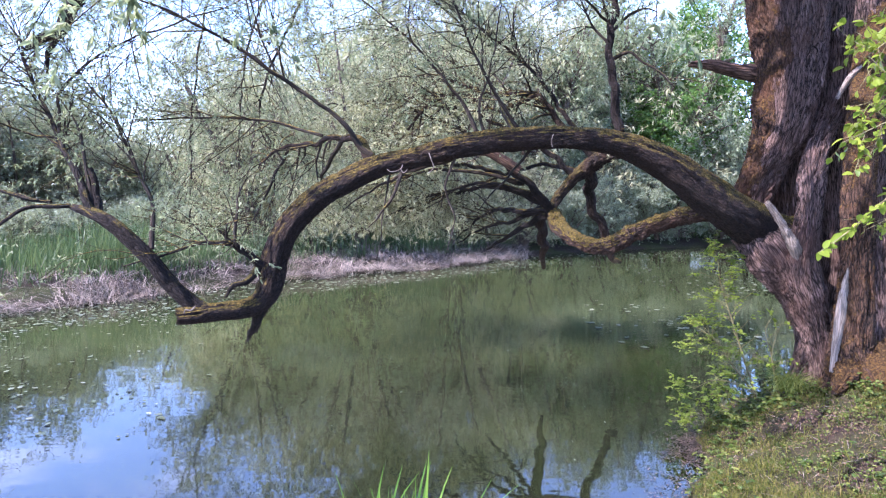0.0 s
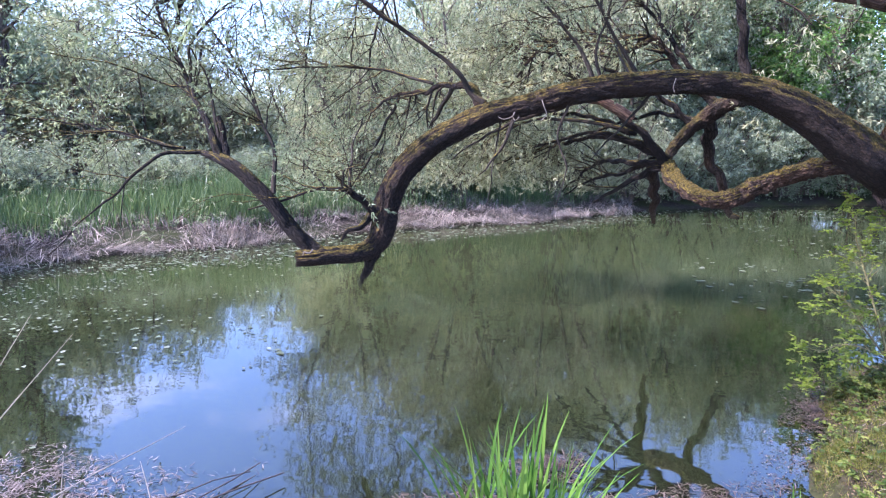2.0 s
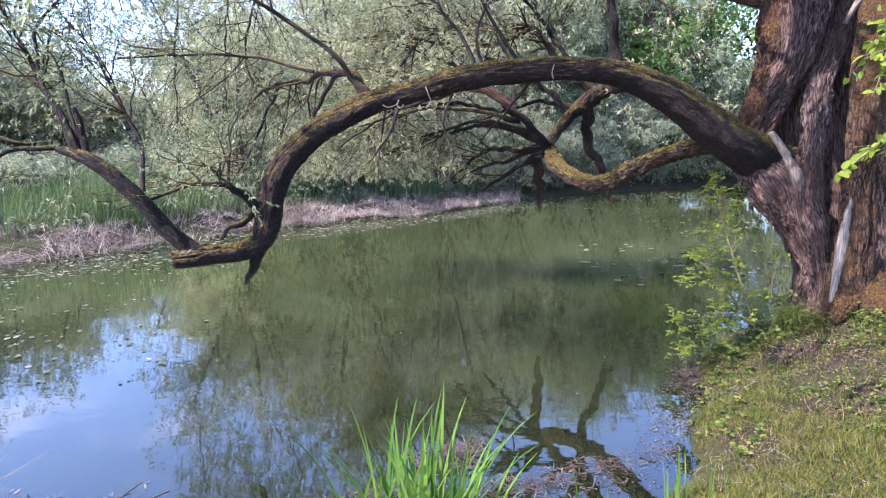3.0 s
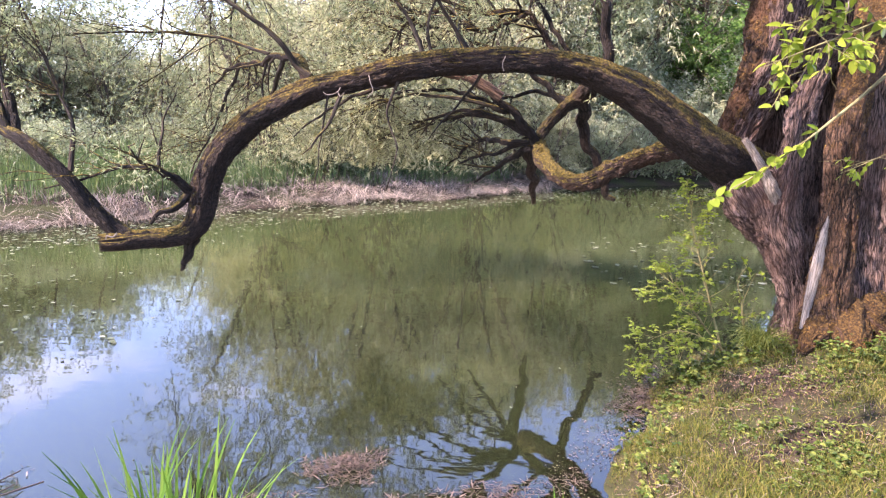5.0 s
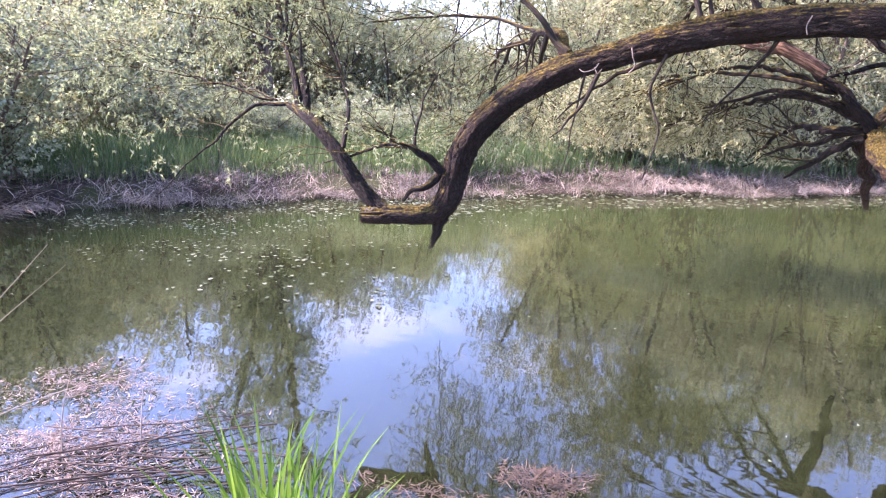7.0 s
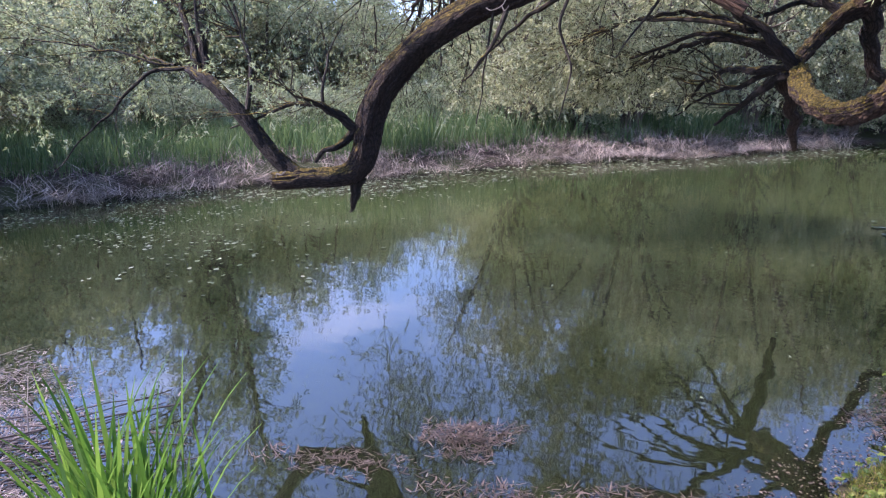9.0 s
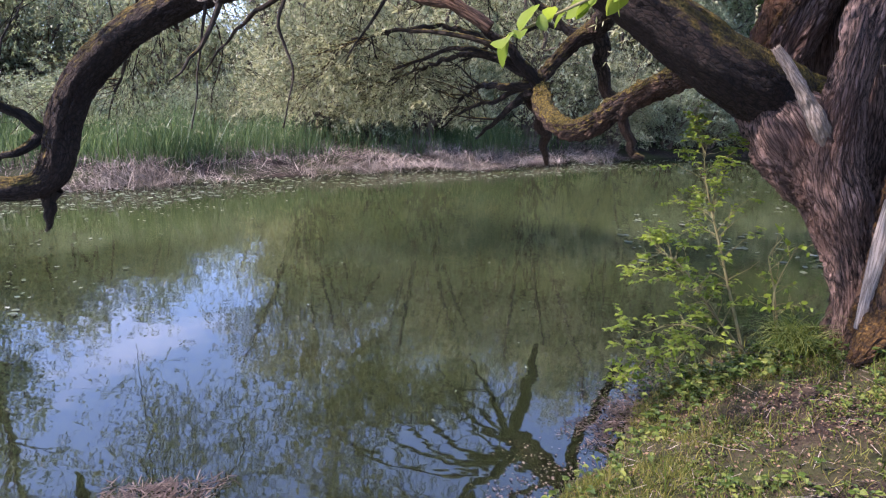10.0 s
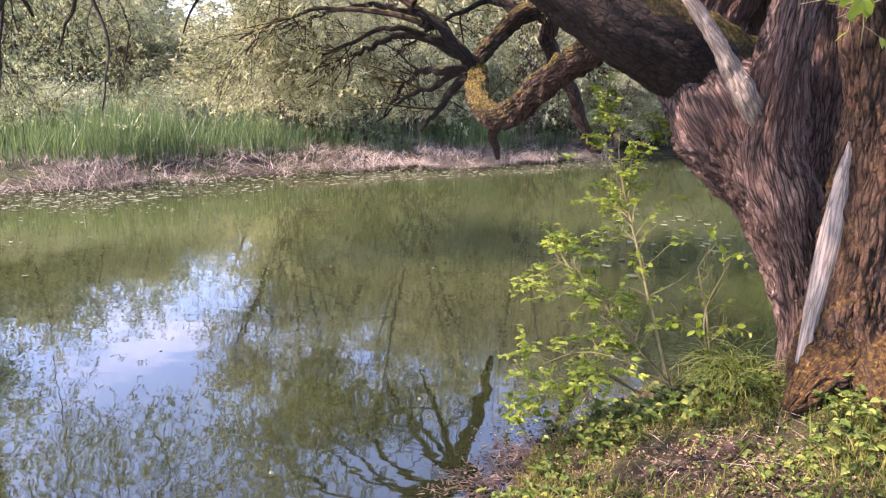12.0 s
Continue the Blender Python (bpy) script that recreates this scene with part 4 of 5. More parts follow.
def dress(sets, twigs_a, twigs_b, twigs_c, leaves, size, droop, start, lowest, bare):
    """Three orders of twigs with their leaves, none lower than lowest, thinned out towards the bare x."""
    poly = np.concatenate([s[1] for s in sets])
    rad = np.concatenate([s[2] for s in sets])
    p1, r1 = sprout(poly, rad, twigs_a, (0.35, 1.15), (25, 70), (start, 1), droop * 0.2, 0.16, 8, 0.55, 0.0028)
    p2, r2 = sprout(p1, r1, twigs_b, (0.20, 0.65), (25, 60), (0.15, 1), droop * 0.5, 0.18, 6, 0.6, 0.0018)
    p3, r3 = sprout(p2, r2, twigs_c, (0.10, 0.30), (25, 65), (0.2, 1), droop, 0.2, 3, 0.7, 0.0012)
    kept = []
    for p, r, share in ((p1, r1, 1.0), (p2, r2, 0.8), (p3, r3, bare[2])):
        chance = np.interp(p[:, -1, 0], bare[:2], (1.0, max(share, bare[2])))
        ok = (p[..., 2].min(1) > lowest + 0.25 * (rng.random(len(p)) - 0.5)) & (rng.random(len(p)) < chance)
        kept.append((p[ok], r[ok]))
    (p1, r1), (p2, r2), (p3, r3) = kept
    wood = joined([tubes(p1, r1, 4), tubes(p2, r2, 3), tubes(p3, r3, 3)])
    green = joined([leaf_quads(p3, leaves, size, 0.115, (0.1, 1), 0.7, 0.1, 3), leaf_quads(p2, leaves // 3, size, 0.115, (0.3, 1), 0.75, 0.1, 3)])
    return wood, green


front = [s for s in LEAFY if not (s[0].startswith("fork") or s[0].startswith("post"))]
back = [s for s in LEAFY if s[0].startswith("fork") or s[0].startswith("post")]
for sets, counts, size, mat, start, lowest, bare in ((front, (430, 2400, 7600, 72000), 0.038, LEAF_WILLOW, 0.25, 1.45, (9, 10, 1)), (back, (340, 2200, 8000, 40000), 0.062, LEAF_SILVER, 0.45, 1.60, (-0.6, 1.0, 0.3))):
    wood, green = dress(sets, *counts[:3], counts[3], size, 0.22, start, lowest, bare)
    tagged(part("twig_growth", make_mesh("twig_growth", wood[0], wood[1], None, wood[2]), TWIG, willow), kind="stuff")
    part("foliage", make_mesh("foliage", green[0], green[1], smooth=False), mat, willow, "small narrow grey-green spring leaves")
# the crown above, seen mostly in water; last two shoots added unseen for shade
high = [as_shoots(r) for r in (((2.4, 6.6, 5.4, 0.17), (1.2, 7.4, 6.1, 0.11), (-0.3, 8.3, 6.6, 0.05), (-1.5, 8.8, 6.4, 0.02)), ((4.9, 6.6, 5.8, 0.18), (6.2, 7.3, 6.8, 0.08), (7.2, 7.6, 7.2, 0.03)), ((4.1, 4.6, 6.4, 0.15), (4.4, 3.4, 7.3, 0.07), (4.5, 2.6, 7.6, 0.03)), ((3.4, 6.7, 7.4, 0.14), (3.0, 7.4, 8.8, 0.06), (2.6, 7.9, 9.6, 0.02)), ((2.3, 5.3, 5.2, 0.16), (0.9, 4.6, 5.5, 0.10), (-0.4, 4.1, 5.4, 0.04), (-1.2, 3.8, 5.3, 0.02)), ((1.6, 4.9, 5.4, 0.10), (1.2, 4.0, 5.3, 0.06), (0.9, 3.2, 5.1, 0.02)))]
hp, hr = np.concatenate([h[0] for h in high]), np.concatenate([h[1] for h in high])
c1, d1 = sprout(hp, hr, 90, (0.9, 2.2), (30, 70), (0.2, 1), 0.1, 0.15, 8, 0.5, 0.01)
c2, d2 = sprout(c1, d1, 600, (0.5, 1.3), (25, 60), (0.2, 1), 0.3, 0.18, 6, 0.5, 0.004)
c3, d3 = sprout(c2, d2, 2600, (0.25, 0.6), (25, 60), (0.2, 1), 0.5, 0.2, 4, 0.5, 0.002)
wood = joined([tubes(c1, d1, 4), tubes(c2, d2, 3), tubes(c3[::2], d3[::2], 3)])
tagged(part("twig_growth", make_mesh("twig_growth", wood[0], wood[1], None, wood[2]), TWIG, willow), kind="stuff")
gv, gq = leaf_quads(c3, 55000, 0.08, 0.16, (0.1, 1), 0.75, 0.2, 3)
part("foliage", make_mesh("foliage", gv, gq, smooth=False), LEAF_WILLOW, willow)


# ---- trees and bushes round the pond ----
def bush(name, label, category, height, spread, stems, leaves, size, width, leaf_mat, lean=0.25, bare=0.25, group="", twig=(140, 900, 3600), fine=0.7, droop=0.06):
    """A many-stemmed tree: stems, forking branches and a ragged crown of separate leaves, standing at the origin."""
    ob = thing(name, label, category, group=group)
    st, sr = [], []
    for i in range(stems):
        az = 2 * np.pi * (i + rng.random()) / stems
        h = height * (0.72 + 0.3 * rng.random())
        out = spread * (0.35 + 0.65 * rng.random())
        w = rng.normal(size=(4, 2)) * lean * 0.3
        base = np.array([np.cos(az), np.sin(az)]) * 0.16 * (stems > 1)
        row = []
        for j, f in enumerate((0, 0.3, 0.62, 1.0)):
            xy = base + np.array([np.cos(az), np.sin(az)]) * out * f ** 1.4 * 0.8 + w[j] * (j > 0)
            row.append((xy[0], xy[1], h * f * (1 - 0.08 * f) - 0.15 * (j == 0), height * 0.016 * (1.25 - f) / (0.7 + 0.1 * stems) + 0.008))
        p, r = as_shoots(row, 12)
        st.append(p)
        sr.append(r)
    st, sr = np.concatenate(st), np.concatenate(sr)
    b1, q1 = sprout(st, sr, twig[0], (0.22 * spread, 0.62 * spread), (25, 65), (bare, 1), droop, 0.16, 6, 0.5, 0.008)
    b2, q2 = sprout(b1, q1, twig[1], (0.14 * spread, 0.36 * spread), (25, 60), (0.15, 1), 0.12, 0.2, 3, 0.55, 0.004)
    b3, q3 = sprout(b2, q2, twig[2], (0.08 * spread, 0.20 * spread), (20, 65), (0.2, 1), 0.2, 0.2, 4, 0.6, 0.003)
    for i in range(stems):
        sv, sq, sf = tubes(st[i:i + 1], sr[i:i + 1], 9)
        part("stem", make_mesh("stem", sv, sq, None, sf), FAR_BARK, ob)
    bv, bq, bf = joined([tubes(b1, q1, 3), tubes(b2[::3], q2[::3], 3)])
    part("branchwork", make_mesh("branchwork", bv, bq, None, bf), FAR_BARK, ob)
    lv, lq = leaf_quads(b3, leaves, size, width, (0.05, 1), 0.9, 0.2, 3, 0.05 * fine)
    lv = lv.reshape(-1, 4, 3)[:, 1:].reshape(-1, 3)
    part("crown", make_mesh("crown", lv, None, np.arange(len(lv)).reshape(-1, 3), smooth=False), leaf_mat, ob)
    return ob


def plant(ob, x, y, turn, scale=1.0, tall=1.0):
    z = float(land(np.array([x]), np.array([y]))[0])
    return copy_thing(ob, Matrix.Translation((x, y, z - 0.05)) @ Matrix.Rotation(radians(turn), 4, "Z") @ Matrix.Diagonal((scale, scale, scale * tall, 1)))


def stand(ob, x, y, turn, scale=1.0, tall=1.0):
    z = float(land(np.array([x]), np.array([y]))[0])
    ob.matrix_basis = Matrix.Translation((x, y, z - 0.05)) @ Matrix.Rotation(radians(turn), 4, "Z") @ Matrix.Diagonal((scale, scale, scale * tall, 1))
    return ob


SILVER = "grey-green willow bush in young leaf on the far bank"
kinds = {
    "silver": bush("willow_bush", SILVER, "bush", 6.5, 3.2, 7, 27000, 0.145, 0.17, LEAF_SILVER, bare=0.06, droop=0.3, group="willows round the pond"),
    "sallow": bush("sallow_bush", "dense blue-grey sallow bush at the water's edge", "bush", 4.0, 2.6, 9, 24000, 0.125, 0.25, LEAF_SALLOW, bare=0.03, group="sallow bushes"),
    "tall": bush("willow_tree_far", "tall slender willow with thin grey-green crown", "tree", 10.0, 3.4, 3, 24000, 0.17, 0.18, LEAF_WILLOW, group="tall trees behind the pond"),
    "green": bush("leafy_tree", "bright green broadleaf tree behind the pond", "tree", 10.5, 4.0, 2, 26000, 0.25, 0.34, LEAF_GREEN, bare=0.12, group="green trees"),
}
for k, o in kinds.items():
    o.name = {"silver": "willow_bush", "sallow": "sallow_bush", "tall": "slender_willow", "green": "leafy_tree"}[k]
PLACES = (
    ("silver", -6.2, 20.3, 10, 1.0, 1.0), ("silver", -3.0, 22.6, 130, 1.05, 1.1), ("silver", 0.3, 25.6, 220, 1.1, 1.15), ("silver", 3.6, 29.2, 310, 1.2, 1.2),
    ("silver", -14.2, 25.6, 70, 0.95, 0.78), ("silver", -18.5, 22.5, 300, 1.1, 0.95), ("silver", -17.2, 10.2, 20, 1.0, 0.8), ("silver", -10.8, 27.6, 120, 1.0, 0.78), ("silver", -21, 16.5, 200, 1.15, 1.0),
    ("sallow", -16.8, 25.0, 40, 1.45, 0.95), ("sallow", -12.4, 28.2, 170, 1.25, 0.8), ("sallow", -20.5, 20.4, 290, 1.5, 0.95), ("sallow", -22.5, 15.2, 60, 1.5, 0.95), ("sallow", -8.6, 30.0, 220, 1.5, 1.0), ("sallow", -18.5, 13.0, 130, 1.2, 0.9),
    ("sallow", -8.6, 19.4, 30, 0.62, 0.7), ("sallow", -11.4, 16.8, 150, 0.6, 0.7), ("sallow", -13.4, 14.2, 260, 0.62, 0.7), ("sallow", -14.6, 11.4, 350, 0.7, 0.8), ("sallow", -4.4, 21.6, 75, 0.9, 0.85), ("sallow", -1.6, 25.4, 215, 0.9, 0.85), ("silver", 1.6, 26.6, 325, 0.8, 0.75), ("silver", -14.5, 7.6, 250, 0.85, 0.8), ("silver", -6.6, 23.0, 190, 0.95, 0.95), ("silver", 8.5, 32.0, 40, 0.9, 0.8), ("green", 10.2, 33.6, 75, 0.85, 0.9), ("green", 13.4, 35.0, 255, 0.95, 0.95),
    ("sallow", 12.5, 33.5, 20, 1.35, 1.0), ("sallow", 16.5, 34.0, 140, 1.4, 1.0), ("sallow", 9.0, 31.2, 260, 1.0, 0.9), ("sallow", -12.6, 6.6, 100, 1.0, 0.85), ("sallow", -14.5, 3.5, 220, 1.1, 0.85),
    ("sallow", 21.5, 31.5, 330, 1.5, 1.1), ("sallow", 25, 25, 80, 1.5, 1.1), ("sallow", -17, 0.5, 300, 1.5, 1.1), ("sallow", 14, 10.2, 15, 1.4, 1.1), ("sallow", 9, 7.2, 205, 1.1, 1.1),
    ("sallow", 5.6, 28.6, 45, 0.85, 0.8), ("sallow", 7.4, 30.1, 165, 0.9, 0.85), ("sallow", 11.0, 32.2, 285, 1.0, 0.9), ("sallow", 14.6, 33.4, 60, 1.1, 0.9), ("sallow", 19, 33, 190, 1.2, 0.9), ("silver", 3.4, 26.9, 95, 0.7, 0.75),
    ("tall", 4.6, 31.5, 310, 1.05, 1.05), ("tall", 8.6, 34.6, 20, 1.1, 1.1), ("green", 9.8, 36.5, 160, 1.0, 1.05), ("silver", 2.4, 30.6, 85, 1.3, 1.3), ("silver", 6.4, 33.2, 5, 1.35, 1.3),
    ("tall", 2.0, 30.0, 0, 1.0, 1.0), ("tall", -2.5, 27.5, 120, 0.95, 1.0), ("tall", 6.5, 34.5, 240, 1.15, 1.0), ("tall", -6.0, 28.0, 60, 0.85, 0.95), ("tall", -23, 12.5, 200, 0.8, 0.8),
    ("tall", 10.5, 38, 90, 1.2, 1.05), ("tall", 0, 36, 280, 1.2, 1.0), ("tall", -4.2, 32.0, 40, 1.15, 1.05), ("tall", -8.4, 34.5, 130, 1.05, 0.95), ("tall", -1.0, 31.0, 250, 1.1, 1.1), 
    ("green", 12.5, 37.5, 0, 1.1, 1.15), ("green", 17.5, 38.5, 100, 1.15, 1.2), ("green", 23.5, 36, 200, 1.2, 1.2), ("green", 29, 28, 300, 1.2, 1.2), ("green", 24, 14, 50, 1.1, 1.1),
    ("tall", 12.0, 33.5, 44, 1.3, 1.0), ("tall", 5.0, 30.5, 144, 1.2, 1.0), ("tall", -17.3, 18.2, 75, 1.12, 1.15), ("sallow", 3.4, 31.2, 21, 1.2, 1.0), ("sallow", 0.4, 28.4, 111, 1.1, 1.0), ("sallow", 6.2, 31.8, 201, 1.2, 1.0), ("sallow", -24, 21, 15, 1.9, 1.0), ("sallow", -21.5, 26, 95, 1.9, 1.0), ("sallow", -17, 32, 175, 1.5, 0.8), ("sallow", -11, 34, 255, 1.9, 1.0), ("sallow", -26, 13, 335, 1.9, 1.0), ("sallow", -2, 33, 55, 1.8, 1.0), ("sallow", -4.9, 27.6, 33, 1.2, 1.0), ("sallow", -3.2, 26.2, 133, 1.0, 0.9), ("sallow", -7.4, 31.5, 233, 1.4, 1.0), ("sallow", -13.5, 31.5, 3, 1.3, 0.8), ("sallow", -17.5, 28.5, 83, 1.5, 1.0), ("green", -24, 4, 140, 0.8, 0.8), ("green", 10, -6, 10, 1.0, 1.0))
first = set()
for kind_name, x, y, turn, scale, tall in PLACES:
    if kind_name in first:
        plant(kinds[kind_name], x, y, turn, scale, tall)
    else:
        first.add(kind_name)
for kind_name in kinds:
    x, y, turn, scale, tall = next(p[1:] for p in PLACES if p[0] == kind_name)
    stand(kinds[kind_name], x, y, turn, scale, tall)


# ---- reeds, grass and small plants ----
def blades(base, height, width, lean, bend, k=4, heading=None):
    """Many tapered blades at once from places (n, 3): each leans and bends over towards its own heading."""
    n = len(base)
    az = rng.random(n) * 2 * np.pi if heading is None else heading
    out = np.stack([np.cos(az), np.sin(az), np.zeros(n)], -1)
    side = np.stack([-np.sin(az), np.cos(az), np.zeros(n)], -1)
    spin = (rng.random((n, 1)) - 0.5) * 2.4
    side = side * np.cos(spin) + out * np.sin(spin)
    h = np.broadcast_to(np.asarray(height, float), (n,))[:, None]
    w = np.broadcast_to(np.asarray(width, float), (n,))[:, None]
    le = np.broadcast_to(np.asarray(lean, float), (n,))[:, None]
    be = np.broadcast_to(np.asarray(bend, float), (n,))[:, None]
    p, rows = base.astype(float), []
    for j in range(k):
        f = j / (k - 1)
        wide = w * (0.75 + 0.5 * f) * (1 - f ** 2.2) + w * 0.06
        rows.append(np.stack([p - side * wide, p + side * wide], 1))
        a = le + be * (f + 0.5 / k)
        p = p + (out * np.sin(a) + np.array([0, 0, 1.0]) * np.cos(a)) * h / (k - 1)
    v = np.stack(rows, 1)
    i = np.arange(n * k * 2).reshape(n, k, 2)
    q = np.stack([i[:, :-1, 0], i[:, :-1, 1], i[:, 1:, 1], i[:, 1:, 0]], -1).reshape(-1, 4)
    return v.reshape(-1, 3), q


def scatter(n, x0, x1, y0, y1, keep):
    """About n places on the land where keep(x, y, distance from the water) gives a chance of 0 to 1."""
    x, y = x0 + (x1 - x0) * rng.random(n), y0 + (y1 - y0) * rng.random(n)
    d = edge_distance(x, y)
    ok = rng.random(n) < keep(x, y, d)
    x, y = x[ok], y[ok]
    return np.stack([x, y, np.maximum(land(x, y), 0.0)], -1)


def patchy(x, y, scale, at=0.0):
    return fractal(np.stack([x * scale, y * scale, 0 * x + at], -1), 3)


def far_side(x, y):
    return (y > 4.2 - 0.1 * (x + 12)) & ((y > 9) | (x < -6))


def stuff(name, pieces, material, label, category, smooth=False):
    v, q, _ = joined(pieces)
    ob = part(name, make_mesh(name, v, q, smooth=smooth), material, None)
    return tagged(ob, label, category, kind="stuff")


# the far bank: green reeds, a belt of flattened dead reeds, rough grass behind
def reedy(x, y):
    """Where the green reeds stand thick: one tall stand to the west, two small ones, a thin rest."""
    stand_a = np.exp(-((x + 7.9) / 1.5) ** 2 - ((y - 15.6) / 1.7) ** 2)
    stand_b = np.exp(-((x + 0.6) / 1.2) ** 2 - ((y - 22.5) / 0.9) ** 2) + np.exp(-((x + 6.2) / 0.9) ** 2 - ((y - 18.4) / 1.2) ** 2)
    west = np.clip((-9.2 - x) / 1.5, 0, 1) * 0.5
    return stand_a + 0.6 * stand_b, np.clip(stand_a + stand_b + west + 0.35 * np.clip((patchy(x, y, 0.7, 3) - 0.50) * 9, 0, 1), 0.02, 1)


p = scatter(220000, -17, 6, 3, 30, lambda x, y, d: far_side(x, y) * (d > 0.9) * (d < 5.5) * reedy(x, y)[1] * (x < 4))
p = p[:26000]
tall = (0.35 + 0.6 * rng.random(len(p))) * (1 + 0.9 * reedy(p[:, 0], p[:, 1])[0])
stuff("reed_bed", [blades(p, tall, 0.004 + 0.005 * rng.random(len(p)), rng.random(len(p)) * 0.3, rng.random(len(p)) * 0.7)], REED_FAR, "fresh green reeds standing along the far bank", "reeds")
p = scatter(240000, -17, 6, 3, 28, lambda x, y, d: far_side(x, y) * (d > -0.9 + 1.5 * (patchy(x, y, 1.1, 8) - 0.3)) * (d < 2.3) * np.clip((patchy(x, y, 0.8, 7) - 0.30) * 5, 0.25, 1) * (x < 3.5))
p = p[:38000]
hump = 0.30 * np.clip(patchy(p[:, 0], p[:, 1], 1.6, 12) - 0.36, 0, 1) + 0.2 * np.clip(patchy(p[:, 0], p[:, 1], 4.0, 13) - 0.4, 0, 1)
lie = p + np.array([0, 0, 1.0]) * (0.02 + hump + 0.10 * rng.random(len(p)))[:, None]
swath = patchy(p[:, 0], p[:, 1], 1.0, 21) * 16 + 0.6 * rng.normal(size=len(p))
up = p[rng.random(len(p)) < 0.5 * np.clip((patchy(p[:, 0], p[:, 1], 1.2, 14) - 0.48) * 8, 0.03, 1)][:4200]
stuff("dead_reed_belt", [blades(lie, 0.16 + 0.42 * rng.random(len(p)), 0.004 + 0.006 * rng.random(len(p)), 1.0 + 0.75 * rng.random(len(p)), 0.5 * rng.random(len(p)), 4, swath),
                         blades(up, 0.15 + 0.45 * rng.random(len(up)), 0.003 + 0.005 * rng.random(len(up)), 0.1 + 0.7 * rng.random(len(up)), 0.9 * rng.random(len(up)))],
      DEAD_REED, "flattened pale dead reeds along the waterline", "dead reeds")
p = scatter(200000, -30, 30, 3, 45, lambda x, y, d: far_side(x, y) * (d > 1.2) * np.clip(1.3 - d / 14, 0.1, 1))
p = p[:30000]
stuff("rough_grass", [blades(p, 0.30 + 0.60 * rng.random(len(p)), 0.008 + 0.010 * rng.random(len(p)), 0.3 * rng.random(len(p)), 0.7 * rng.random(len(p)), 3)], REED_FAR, "rough tall grass behind the far bank", "grass")

# floating leaves on the water
def pads(places, size):
    n = len(places)
    a = np.linspace(0, 2 * np.pi, 6, endpoint=False)
    s = size * (0.5 + rng.random((n, 1)))
    t = rng.random((n, 1)) * 6.28
    e = 0.45 + 0.5 * rng.random((n, 1))
    x, y = np.cos(a) * s, np.sin(a) * s * e
    v = np.stack([places[:, 0:1] + x * np.cos(t) - y * np.sin(t), places[:, 1:2] + x * np.sin(t) + y * np.cos(t), 0.006 + 0.012 * rng.random((n, 6))], -1)
    i = np.arange(n * 6).reshape(n, 6)
    return v.reshape(-1, 3), np.concatenate([i[:, [0, 1, 2, 3]], i[:, [0, 3, 4, 5]]])


def afloat(n, x0, x1, y0, y1, keep):
    x, y = x0 + (x1 - x0) * rng.random(n), y0 + (y1 - y0) * rng.random(n)
    ok = rng.random(n) < keep(x, y, shore_distance(x, y))
    return np.stack([x[ok], y[ok], 0 * x[ok]], -1)


left_pads = afloat(9000, -11, -2.2, 3.6, 15, lambda x, y, d: (d < -0.1) * np.clip((-2.4 - x) / 3.5, 0, 1) * np.clip((y - 4.6) / 2, 0.02, 1) * np.clip((patchy(x, y, 0.9, 1) - 0.38) * 4, 0.03, 1) * 0.85)
edge_pads = afloat(9000, -8, 4, 10, 26, lambda x, y, d: (d < 0) * (d > -2.6) * 0.35)
arm_pads = afloat(4000, 2.5, 12, 9, 28, lambda x, y, d: (d < -0.3) * np.clip((patchy(x, y, 0.5, 4) - 0.42) * 5, 0, 1) * 0.5)
mid_pads = afloat(160, -2, 2, 5, 14, lambda x, y, d: 0.5 + 0 * x)
stuff("floating_leaves", [pads(left_pads, 0.024), pads(edge_pads, 0.05), pads(arm_pads, 0.05), pads(mid_pads, 0.012)], FLOATING, "small pale leaves and flecks floating on the pond", "leaves")


# drifts of dead plant bits lying on the water by the bank
def drift(n, cx, cy, sx, sy, turn, length, height):
    round_way = rng.random(n) * 2 * np.pi
    ragged = 0.75 + 0.25 * np.sin(3 * round_way + cx) + 0.2 * np.sin(7 * round_way + cy) + 0.15 * rng.random(n)
    reach = 1.75 * rng.random(n) ** 0.6 * ragged
    q = np.stack([np.cos(round_way), np.sin(round_way)], -1) * reach[:, None] * np.array([sx, sy])
    c, s = math.cos(turn), math.sin(turn)
    x, y = cx + q[:, 0] * c - q[:, 1] * s, cy + q[:, 0] * s + q[:, 1] * c
    z = 0.004 + height * rng.random(n) * np.exp(-(q[:, 0] / sx) ** 2 / 2 - (q[:, 1] / sy) ** 2 / 2)
    ln = length * (0.3 + rng.random(n))
    return blades(np.stack([x, y, z], -1), ln, 0.0018 + 0.0035 * rng.random(n), 1.3 + 0.3 * rng.random(n), 0.25 * rng.normal(size=n), 3)


